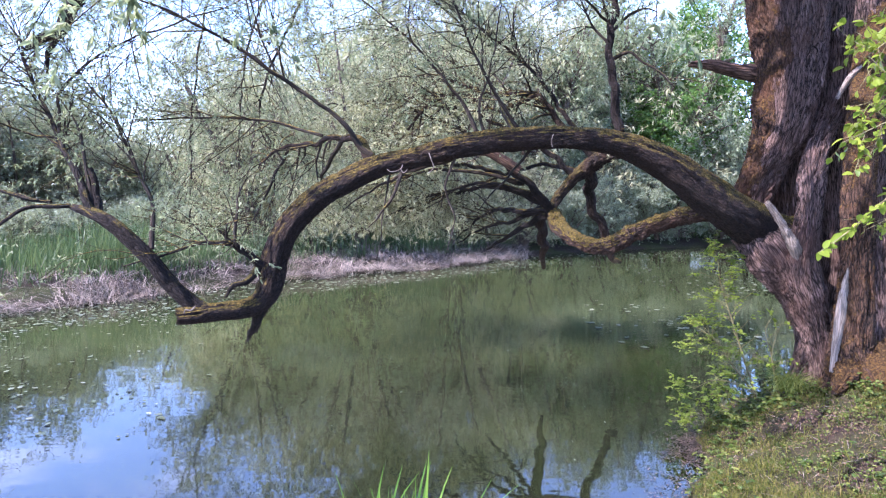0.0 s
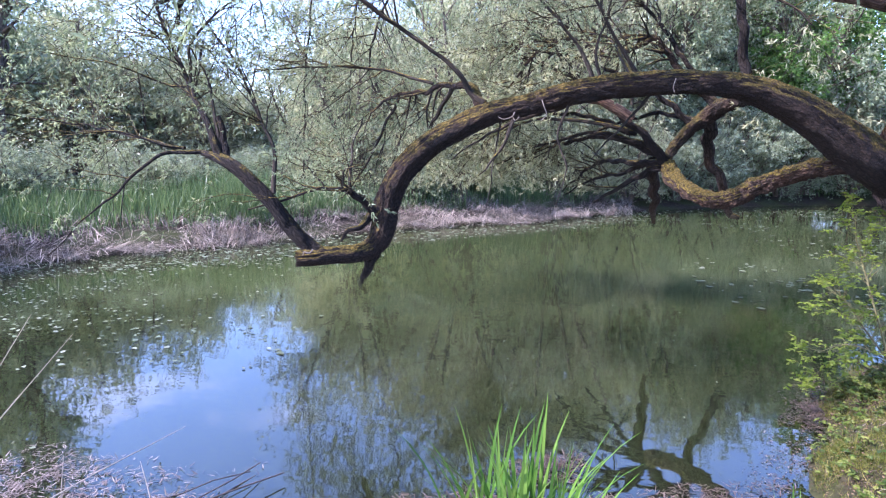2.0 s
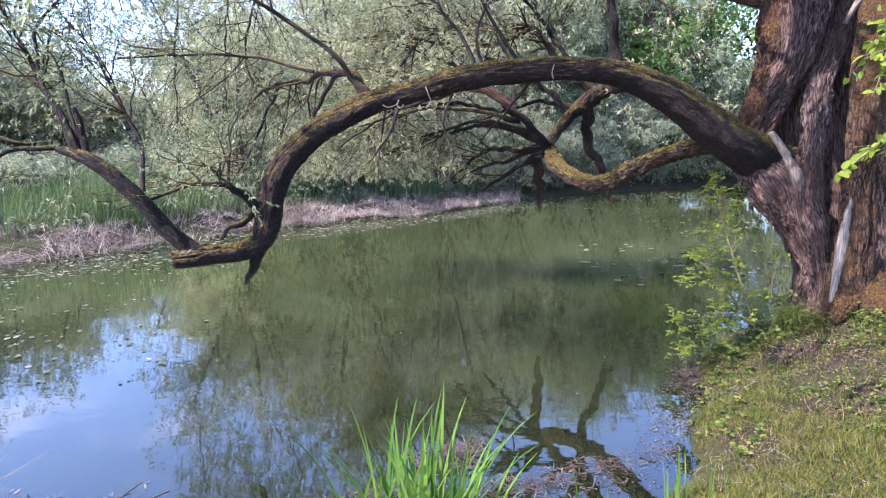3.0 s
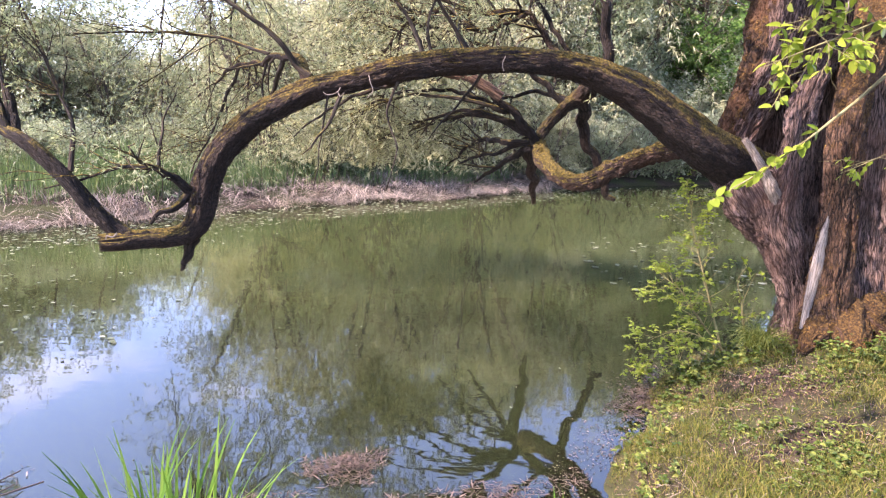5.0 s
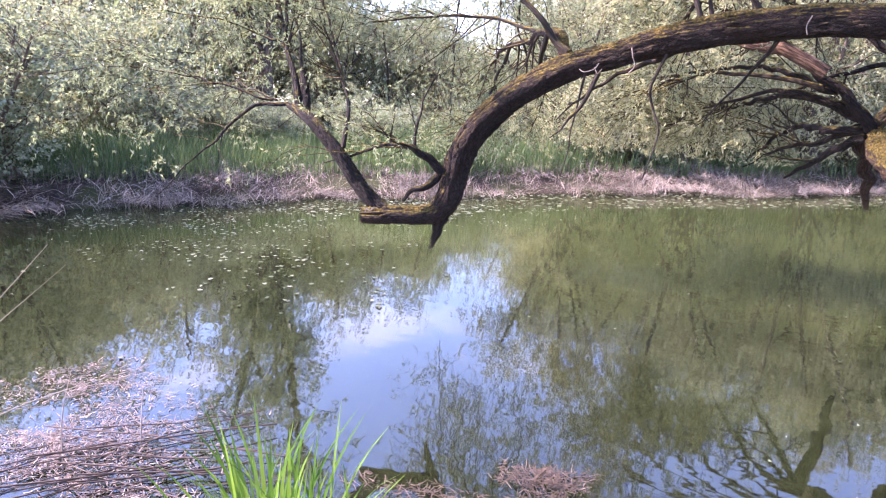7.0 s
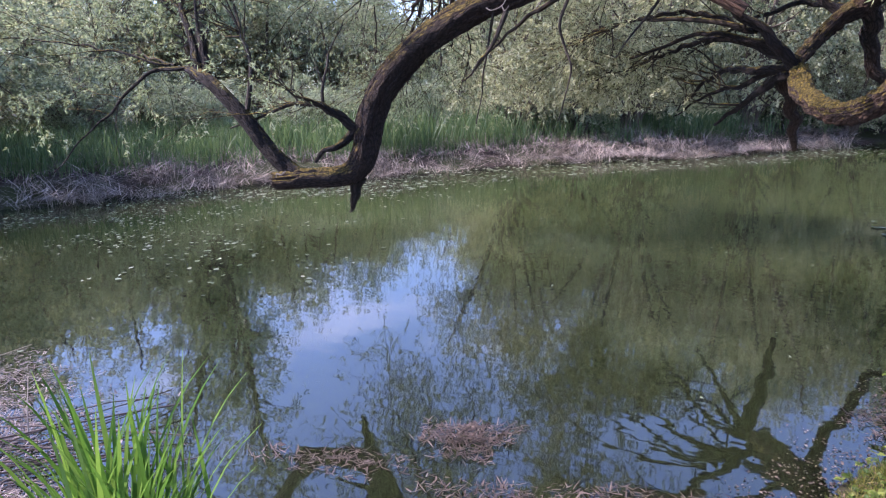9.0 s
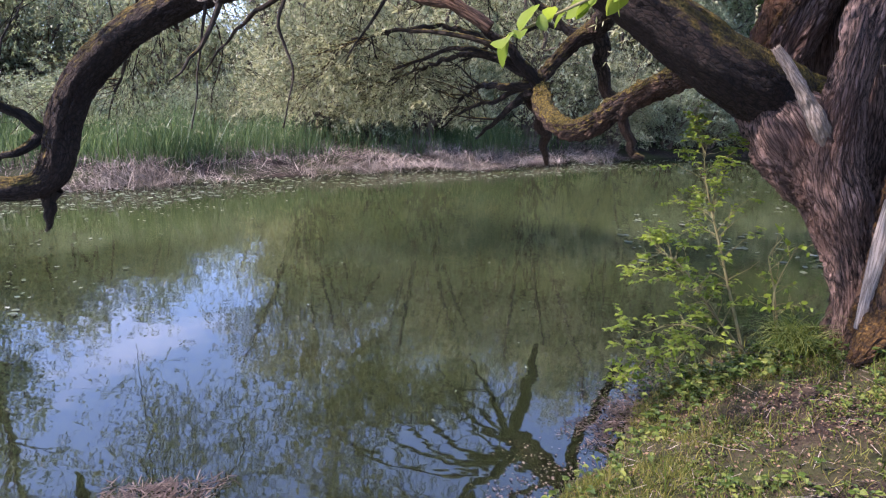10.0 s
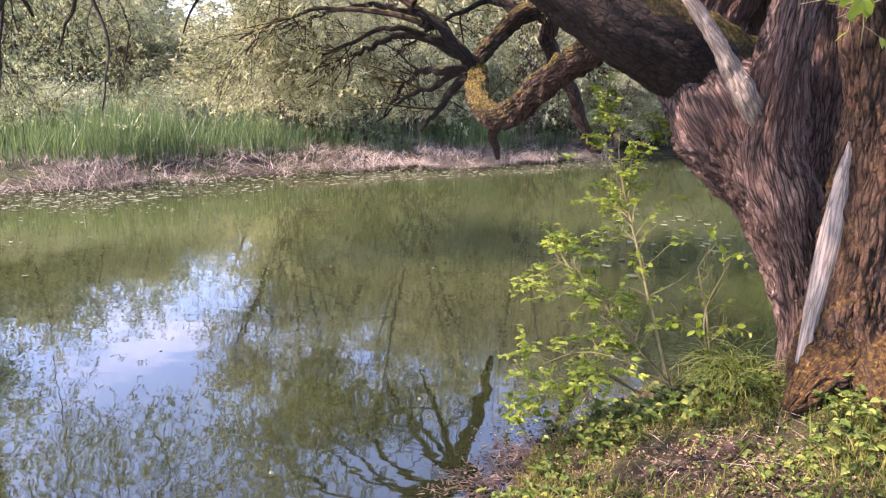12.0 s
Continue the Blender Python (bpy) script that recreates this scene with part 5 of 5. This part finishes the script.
stuff("plant_debris", [drift(900, 0.02, 3.98, 0.17, 0.13, 0.4, 0.06, 0.05), drift(300, -0.50, 3.50, 0.28, 0.08, 0.3, 0.06, 0.03), drift(350, 0.35, 3.55, 0.30, 0.10, 0.2, 0.06, 0.03),
                       drift(1300, 2.15, 5.3, 0.35, 0.12, 1.1, 0.05, 0.03), drift(500, 0.9, 3.75, 0.4, 0.12, 0.4, 0.06, 0.03)],
      DEAD_MAT, "reddish-brown dead plant bits drifted against the bank", "debris")
stuff("plant_debris", [drift(4200, -2.45, 2.65, 0.50, 0.30, 0.6, 0.05, 0.05), drift(900, -1.60, 2.55, 0.40, 0.16, 0.2, 0.06, 0.03), drift(1500, -3.2, 3.2, 0.5, 0.28, 0.5, 0.06, 0.03), drift(500, -2.4, 2.9, 0.7, 0.4, 0.5, 0.05, 0.02)],
      SUNLIT_MAT, "mat of pale sodden plant bits on the shallow water", "debris")

# long broken stalks lying in a heap
stalk_rows = []
g = np.random.default_rng(21)
for _ in range(24):
    x, y = -2.75 + 0.6 * g.random() + 0.12 * g.normal(), 1.75 + 1.05 * g.random()
    a = 0.95 + 0.34 * g.normal() - 0.5 * (y - 2.1)
    ln = 0.7 + 0.7 * g.random()
    z = 0.02 + 0.10 * g.random()
    m = np.linspace(0, 1, 5)[:, None]
    pts = np.array([x, y, z]) + m * np.array([math.cos(a) * ln, math.sin(a) * ln, -z * 0.5]) + g.normal(size=(5, 3)) * 0.012
    stalk_rows.append(pts)
heap = thing("reed_stalk_heap", "heap of long brown dead reed stalks lying in shallow water", "dead reeds", (-2.3, 2.3, 0))
for pts in stalk_rows:
    v, q, fl = tubes(pts[None], np.full((1, 5), 0.003 + 0.0025 * g.random()), 5)
    part("stalk", make_mesh("stalk", v, q, None, fl), DEAD_MAT, heap)
dry = thing("dry_reeds", "thin leaning dry reed stems at the water's edge", "dead reeds", (-2.6, 1.7, 0.1))
for a, b, c in (((-2.75, 1.75, 0.15), (-2.62, 2.25, 0.75), (-2.62, 2.75, 1.22)), ((-2.8, 1.7, 0.1), (-2.5, 2.2, 0.72), (-2.35, 2.7, 1.15)), ((-2.7, 1.8, 0.1), (-2.3, 2.3, 0.45), (-1.9, 2.9, 0.62)),
                ((-2.6, 1.9, 0.05), (-2.45, 2.2, 0.40), (-2.25, 2.5, 0.42)), ((-2.4, 2.6, 0.0), (-2.45, 2.65, 0.25), (-2.5, 2.75, 0.48)), ((-2.1, 2.9, 0.0), (-2.16, 2.95, 0.16), (-2.28, 3.05, 0.32))):
    row = [(*a, 0.005), (*b, 0.0038), (*c, 0.0015)]
    pl, rd = as_shoots(row, 10)
    v, q, fl = tubes(pl, rd, 5)
    part("stem", make_mesh("stem", v, q, None, fl), DEAD_REED, dry)


# ---- the near bank ----
def bare(x, y):
    """How bare the bank is: trodden litter patches."""
    return np.exp(-((x - 2.85) / 0.42) ** 2 - ((y - 5.0) / 0.42) ** 2) + 0.8 * np.exp(-((x - 3.0) / 0.30) ** 2 - ((y - 4.45) / 0.16) ** 2) + 0.6 * np.exp(-((x - 2.5) / 0.3) ** 2 - ((y - 3.9) / 0.18) ** 2)


p = scatter(560000, 0.2, 5.6, 1.0, 6.8, lambda x, y, d: (d > 0.02) * np.clip((2.75 - np.hypot((x - 3.0) * 0.95, y - 4.2)) / 0.9, 0, 1) * np.clip(1.0 - 1.15 * bare(x, y), 0.04, 1) * np.clip((patchy(x, y, 3.2, 2) - 0.30) * 5, 0.12, 1) * (((x - 3.75) / 0.62) ** 2 + ((y - 5.75) / 0.62) ** 2 > 1))
p = p[:145000]
tall = 0.022 + 0.060 * rng.random(len(p)) ** 1.6 + 0.07 * np.clip(patchy(p[:, 0], p[:, 1], 1.5, 9) - 0.42, 0, 1)
stuff("grass", [blades(p, tall, 0.0009 + 0.0013 * rng.random(len(p)), 0.2 + 0.9 * rng.random(len(p)), 1.3 * rng.random(len(p)), 3)], GRASS, "short worn yellow-green grass on the bank", "grass")
p = scatter(90000, -12, 12, -8, 9, lambda x, y, d: (d > 0.05) * np.clip(1.5 - np.hypot(x - 1, y - 1) / 8, 0, 1) * np.clip((patchy(x, y, 1.1, 6) - 0.30) * 4, 0.1, 1) * (((x - 3.75) / 0.8) ** 2 + ((y - 5.75) / 0.8) ** 2 > 1) * (1 - 0.85 * (x > 1) * (x < 5) * (y > 2) * (y < 6.2)))[:26000]
stuff("grass", [blades(p, 0.06 + 0.12 * rng.random(len(p)), 0.004, 0.6 * rng.random(len(p)), rng.random(len(p)), 3)], GRASS, "short grass on the bank by the water", "grass")
p = scatter(40000, 1.2, 5.0, 2.0, 6.4, lambda x, y, d: (d > 0.05) * 0.35)[:2600]
straw = blades(p + np.array([0, 0, 0.012]), 0.05 + 0.10 * rng.random(len(p)), 0.0012 + 0.0012 * rng.random(len(p)), 1.35 + 0.3 * rng.random(len(p)), 0.3 * rng.random(len(p)), 3)
stuff("dry_straw", [straw], DEAD_REED, "dry straw lying in the worn grass", "straw")


def flat_leaves(places, size, width, tilt):
    """Broad leaves lying or standing about level, each folded along its midrib."""
    n = len(places)
    az = rng.random(n) * 6.283
    d = unit(np.stack([np.cos(az), np.sin(az), (rng.random(n) - 0.5) * tilt], -1))
    nrm = unit(np.array([0, 0, 1.0]) + rng.normal(size=(n, 3)) * tilt * 0.6)
    s = unit(np.cross(nrm, d))
    nrm = np.cross(d, s)
    L = size * (0.6 + 0.7 * rng.random((n, 1)))
    W = L * width
    lift = nrm * W * 0.35
    a, b = places, places + d * L - nrm * L * 0.10
    v = np.stack([a, a + d * L * 0.30 + s * W + lift, a + d * L * 0.68 + s * W * 0.75 + lift, b, a + d * L * 0.68 - s * W * 0.75 + lift, a + d * L * 0.30 - s * W + lift, a + d * L * 0.5], 1)
    i = np.arange(n * 7).reshape(n, 7)
    q = np.concatenate([i[:, [0, 1, 2, 6]], i[:, [6, 2, 3, 4]], i[:, [0, 6, 4, 5]]])
    return v.reshape(-1, 3), q


p = scatter(60000, 1.6, 4.8, 2.4, 6.3, lambda x, y, d: (d > 0.0) * np.clip(0.16 + 0.6 * bare(x, y) + 0.25 * (d < 0.3), 0, 1))[:17000]
stuff("leaf_litter", [flat_leaves(p + np.array([0, 0, 0.010]) + np.array([0, 0, 0.02]) * rng.random((len(p), 1)), 0.014, 0.28, 1.3)], LITTER, "brown dead leaves on trodden earth", "leaf litter")


p = afloat(16000, 0.8, 3.2, 2.9, 6.3, lambda x, y, d: (edge_distance(x, y) < 0.10) * np.clip((edge_distance(x, y) + 0.42) / 0.35, 0, 1) * np.clip((patchy(x, y, 3.0, 18) - 0.30) * 5, 0.1, 1))[:2000]
stuff("sodden_leaves", [flat_leaves(p + np.array([0, 0, 0.006]), 0.016, 0.30, 0.35)], DEAD_MAT, "dark sodden leaves drifted along the near bank", "leaf litter")


def weed_patch(n, x0, x1, y0, y1, high, size, keep):
    """Leafy weeds: groups of three leaves at the top of short stalks."""
    p = scatter(n, x0, x1, y0, y1, keep)
    top = p + np.stack([rng.normal(size=len(p)) * 0.02, rng.normal(size=len(p)) * 0.02, high * (0.3 + rng.random(len(p)))], -1)
    tri = np.repeat(top, 4, 0)
    poly = np.stack([p, (p + top) / 2, top], 1)
    sv, sq, _ = tubes(poly, np.full((len(p), 3), 0.0016), 3)
    lv, lq = flat_leaves(tri, size, 0.34, 0.7)
    return [(sv, sq), (lv, lq)]


stuff("weeds", weed_patch(4200, 2.4, 4.6, 2.8, 5.5, 0.045, 0.028, lambda x, y, d: (d > 0.3) * np.clip((patchy(x, y, 2.2, 5) - 0.45) * 8, 0, 1) * np.clip(1 - bare(x, y), 0, 1) * 0.55), LEAF_WEED, "low green leafy weeds among the grass", "weeds")
stuff("weeds", weed_patch(14000, 2.3, 4.6, 3.3, 5.6, 0.026, 0.016, lambda x, y, d: (d > 0.15) * np.clip((patchy(x, y, 2.6, 15) - 0.38) * 6, 0.05, 1) * np.clip(1 - 0.9 * bare(x, y), 0, 1) * 0.6), LEAF_WEED, "low creeping ground cover of tiny leaves", "weeds")
stuff("weeds", weed_patch(2200, 3.25, 4.6, 4.7, 5.3, 0.09, 0.031, lambda x, y, d: 0.16 + 0 * x), LEAF_WEED, "nettles and ground elder at the willow's foot", "weeds")
stuff("weeds", weed_patch(1500, 2.5, 3.35, 5.3, 6.05, 0.09, 0.04, lambda x, y, d: (d > 0.05) * 0.16), LEAF_WEED, "leafy green weeds under the sapling", "weeds")
stuff("weeds", weed_patch(1600, 1.7, 2.8, 3.3, 5.7, 0.05, 0.035, lambda x, y, d: (d > -0.02) * (d < 0.35) * 0.35), LEAF_WEED, "small weeds along the water's edge", "weeds")

# sedge tuft by the root
sedge = thing("sedge_tuft", "drooping dark green sedge tuft beside the willow root", "grass", (3.14, 5.62, 0.45))
g0 = np.array([3.14, 5.62, 0.42]) + rng.normal(size=(420, 3)) * np.array([0.07, 0.07, 0.02])
v, q = blades(g0, 0.20 + 0.20 * rng.random(420), 0.002 + 0.0015 * rng.random(420), 0.15 + 0.5 * rng.random(420), 1.2 + 0.9 * rng.random(420), 6, np.radians(rng.normal(235, 60, 420)))
part("tuft", make_mesh("tuft", v, q, smooth=False), LEAF_WEED, sedge)


def reed_clump(name, label, x, y, rx, ry, n, high, wide, seed):
    """Broad reed blades rising from one root, each a folded strip that arches over."""
    g = np.random.default_rng(seed)
    z = float(land(np.array([x]), np.array([y]))[0])
    ob = thing(name, label, "reeds", (x, y, max(z, 0.0)))
    meshes = []
    for i in range(9):
        k, bend, lean = 12, 0.05 + 0.8 * g.random() ** 4, 0.01 + 0.05 * g.random()
        p, rows = np.zeros(3), []
        for j in range(k):
            f = j / (k - 1)
            w = wide * (0.7 + 0.9 * f) * (1 - f ** 2.6) + 0.0005
            rows += [p + (-w, 0, 0.25 * w), p, p + (w, 0, 0.25 * w)]
            a = lean + bend * f ** 2.2 * 1.3
            p = p + np.array([0.02 * math.sin(3 * f + i), math.sin(a), math.cos(a)]) / (k - 1)
        q = [(3 * j + c, 3 * j + c + 1, 3 * j + c + 4, 3 * j + c + 3) for j in range(k - 1) for c in (0, 1)]
        me = make_mesh("blade", rows, q)
        me.materials.append(REED)
        meshes.append(me)
    for i in range(n):
        me = meshes[int(g.integers(9))]
        ob_b = new("blade", me)
        ob_b.parent = ob
        s = high * (0.38 + 0.67 * g.random())
        bx, by = rx * g.normal() * 0.5, ry * g.normal() * 0.5
        turn = g.random() * 360 if g.random() < 0.5 else math.degrees(math.atan2(-bx, by + 0.001)) + 60 * g.normal() * 0.5
        ob_b.matrix_basis = Matrix.Translation((bx, by, -0.10)) @ Matrix.Rotation(radians(turn), 4, "Z") @ Matrix.Diagonal((1, s, s, 1))
    return ob


reed_clump("reed_clump", "clump of fresh bright green reeds at the water's edge", -0.14, 2.13, 0.18, 0.13, 240, 0.97, 0.0085, 4)
reed_clump("reed_tuft", "small tuft of fresh green reeds on the bank", 1.30, 3.26, 0.14, 0.10, 13, 0.44, 0.007, 5)
reed_clump("reed_tuft", "small tuft of fresh green reeds on the bank", 0.72, 3.1, 0.12, 0.10, 9, 0.40, 0.006, 6)


# ---- saplings and overhanging sprays, leaf by leaf ----
def leaf_meshes(material, width, wavy, seed):
    g = np.random.default_rng(seed)
    out = []
    for i in range(4):
        k, rows = 7, []
        curl, fold = 0.15 + 0.35 * g.random(), 0.12 + 0.25 * g.random()
        for j in range(k):
            f = j / (k - 1)
            w = width * math.sin(math.pi * min(1, f * 0.94 + 0.06)) ** 0.75 * (1.12 - 0.35 * f) * (1 if 0 < j < k - 1 else 0.02)
            z = -curl * f * f * 0.5
            e = wavy * (1 if j % 2 else -1)
            rows += [(-w - e, f, z + fold * w), (0, f, z), (w + e, f, z + fold * w)]
        q = [(3 * j + c, 3 * j + c + 1, 3 * j + c + 4, 3 * j + c + 3) for j in range(k - 1) for c in (0, 1)]
        me = make_mesh("leaf", rows, q)
        me.materials.append(material)
        out.append(me)
    return out


def hang_leaves(ob, poly, n, size, meshes, g, flat=0.82, span=(0.15, 1.0)):
    """Single leaves on shoots, spread about level and pointing outward."""
    m, kk, _ = poly.shape
    origin = ob.matrix_basis.translation
    for _ in range(n):
        w = int(g.integers(m))
        t = (span[0] + (span[1] - span[0]) * g.random()) * (kk - 1)
        i = min(int(t), kk - 2)
        a, b = poly[w, i], poly[w, i + 1]
        at = Vector(a + (b - a) * (t - i)) - origin
        along = Vector(unit(b - a))
        y = (along * 0.6 + Vector(g.normal(size=3) * 0.55) + Vector((0, 0, -0.25))).normalized()
        up = (Vector((0, 0, 1)) * flat + Vector(g.normal(size=3)) * (1 - flat * 0.6)).normalized()
        x = y.cross(up).normalized()
        z = x.cross(y)
        s = size * (0.6 + 0.6 * g.random())
        rot = Matrix((x, y, z)).transposed().to_4x4()
        leaf = new("leaf", meshes[int(g.integers(len(meshes)))])
        leaf.parent = ob
        leaf.matrix_basis = Matrix.Translation(at) @ rot @ Matrix.Diagonal((s, s, s, 1))


def leafy(name, label, category, rows, twigs, leaves, size, material, width, length, seed, extra=0, spread_mat=None, droop=0.1, up=0.0, plain=0):
    ob = thing(name, label, category, rows[0][0][:3])
    g = np.random.default_rng(seed)
    ps, rs = [], []
    for row in rows:
        p, r = as_shoots(row, 12)
        v, q, fl = tubes(p, r, 7)
        part("stem", make_mesh("stem", v, q, None, fl), TWIG_GREEN, ob)
        ps.append(p)
        rs.append(r)
    ms = leaf_meshes(material, width, 0.012, seed)
    if plain:
        hang_leaves(ob, ps[0], plain, size * 1.12, ms, g, 0.8, (0.80, 1.0))
        ps, rs = ps[1:], rs[1:]
    p, r = np.concatenate(ps), np.concatenate(rs)
    p1, r1 = sprout(p, r, twigs, length, (35, 75), (0.3, 1), droop, 0.14, 7, 0.55, 0.0014, up, g)
    p2, r2 = sprout(p1, r1, twigs * 2, (length[0] * 0.4, length[1] * 0.5), (30, 60), (0.3, 1), droop, 0.16, 5, 0.6, 0.001, 0.0, g)
    v, q, fl = joined([tubes(p1, r1, 5), tubes(p2, r2, 4)])
    tagged(part("twig_growth", make_mesh("twig_growth", v, q, None, fl), TWIG_GREEN, ob), kind="stuff")
    hang_leaves(ob, p2, leaves // 2, size, ms, g)
    hang_leaves(ob, p1, leaves - leaves // 2, size, ms, g)
    if extra:
        k = rng.integers(0, len(p2), extra)
        c = p2[k, rng.integers(1, p2.shape[1], extra)]
        lv, lq = flat_leaves(c, size, width * 0.9, 0.6)
        tagged(part("foliage", make_mesh("foliage", lv, lq, smooth=False), spread_mat or material, ob), kind="stuff")
    return ob


LEAF_SAPLING_B = leaf_material("sapling_leaf_mixed", ((0.1, (0.09, 0.145, 0.022)), (0.5, (0.17, 0.235, 0.034)), (0.9, (0.30, 0.355, 0.058))), 0.5)
TWIG_GREEN = bark_material("young_twig", (0.07, 0.055, 0.025), (0.22, 0.20, 0.09), (0.16, 0.14, 0.06), bump=0.2)
leafy("sapling", "young yellow-green sapling with toothed leaves on the bank", "sapling",
      (((2.88, 5.70, 0.30, 0.011), (2.77, 5.75, 0.67, 0.009), (2.67, 5.80, 1.02, 0.007), (2.62, 5.82, 1.18, 0.005), (2.56, 5.85, 1.42, 0.003), (2.56, 5.86, 1.58, 0.002)),
       ((2.88, 5.70, 0.32, 0.009), (2.62, 5.65, 0.63, 0.007), (2.45, 5.60, 0.86, 0.005), (2.28, 5.58, 0.97, 0.002)),
       ((2.86, 5.68, 0.35, 0.007), (2.60, 5.62, 0.48, 0.005), (2.42, 5.6, 0.50, 0.003), (2.25, 5.6, 0.42, 0.002))),
      84, 420, 0.034, LEAF_SAPLING, 0.30, (0.12, 0.34), 31, 2600, LEAF_SAPLING_B, 0.0, 0.12)
leafy("sapling", "thin young sapling with few green leaves beside the trunk", "sapling",
      (((3.08, 5.70, 0.33, 0.008), (3.01, 5.75, 0.74, 0.006), (2.96, 5.76, 0.92, 0.004), (3.04, 5.80, 1.04, 0.002)), ((3.08, 5.70, 0.33, 0.006), (3.0, 5.7, 0.7, 0.004), (3.12, 5.8, 0.98, 0.002))),
      18, 90, 0.042, LEAF_SAPLING, 0.30, (0.10, 0.24), 32)
leafy("bramble", "low leafy shrub hanging over the water's edge", "shrub",
      (((2.75, 5.75, 0.25, 0.008), (2.5, 5.7, 0.36, 0.006), (2.3, 5.65, 0.25, 0.003), (2.2, 5.62, 0.12, 0.002)), ((2.7, 5.8, 0.25, 0.007), (2.55, 5.6, 0.4, 0.005), (2.45, 5.45, 0.3, 0.002))),
      34, 170, 0.034, LEAF_SAPLING, 0.32, (0.10, 0.26), 33, 420, LEAF_SAPLING_B)
leafy("overhanging_branch", "bird cherry branch with bright backlit young leaves", "branch",
      (((3.6, 3.9, 3.5, 0.016), (2.9, 3.3, 2.85, 0.011), (2.35, 3.05, 2.35, 0.007), (1.92, 2.86, 2.03, 0.004), (1.62, 2.73, 1.865, 0.0015)),
       ((2.9, 3.3, 2.85, 0.008), (2.45, 3.12, 2.62, 0.005), (2.05, 3.0, 2.45, 0.003), (1.84, 2.95, 2.36, 0.0015)),
       ((3.2, 3.55, 3.1, 0.008), (2.6, 3.2, 3.02, 0.005), (2.1, 3.0, 2.85, 0.003), (1.92, 2.95, 2.74, 0.0015)),
       ((2.6, 3.2, 2.6, 0.005), (2.3, 3.15, 2.5, 0.003), (2.1, 3.1, 2.45, 0.0015))),
      74, 560, 0.050, LEAF_BRIGHT, 0.30, (0.09, 0.28), 34, 0, None, 0.0, 0.05, 36)
leafy("overhanging_branch", "leafy twig hanging in front of the willow trunk", "branch",
      (((4.6, 4.9, 2.9, 0.012), (3.9, 4.65, 2.35, 0.008), (3.35, 4.55, 2.06, 0.005), (3.0, 4.5, 1.90, 0.0015)), ((3.9, 4.65, 2.35, 0.006), (3.6, 4.4, 2.2, 0.004), (3.35, 4.3, 2.15, 0.0015)), ((4.6, 4.9, 2.9, 0.009), (4.0, 4.7, 2.75, 0.006), (3.6, 4.6, 2.62, 0.004), (3.3, 4.55, 2.55, 0.0015)), ((4.6, 4.9, 2.9, 0.009), (4.1, 4.6, 2.45, 0.006), (3.85, 4.5, 2.1, 0.004), (3.75, 4.45, 1.85, 0.0015))),
      38, 230, 0.05, LEAF_BRIGHT, 0.30, (0.10, 0.28), 35, 0, None, 0.1)
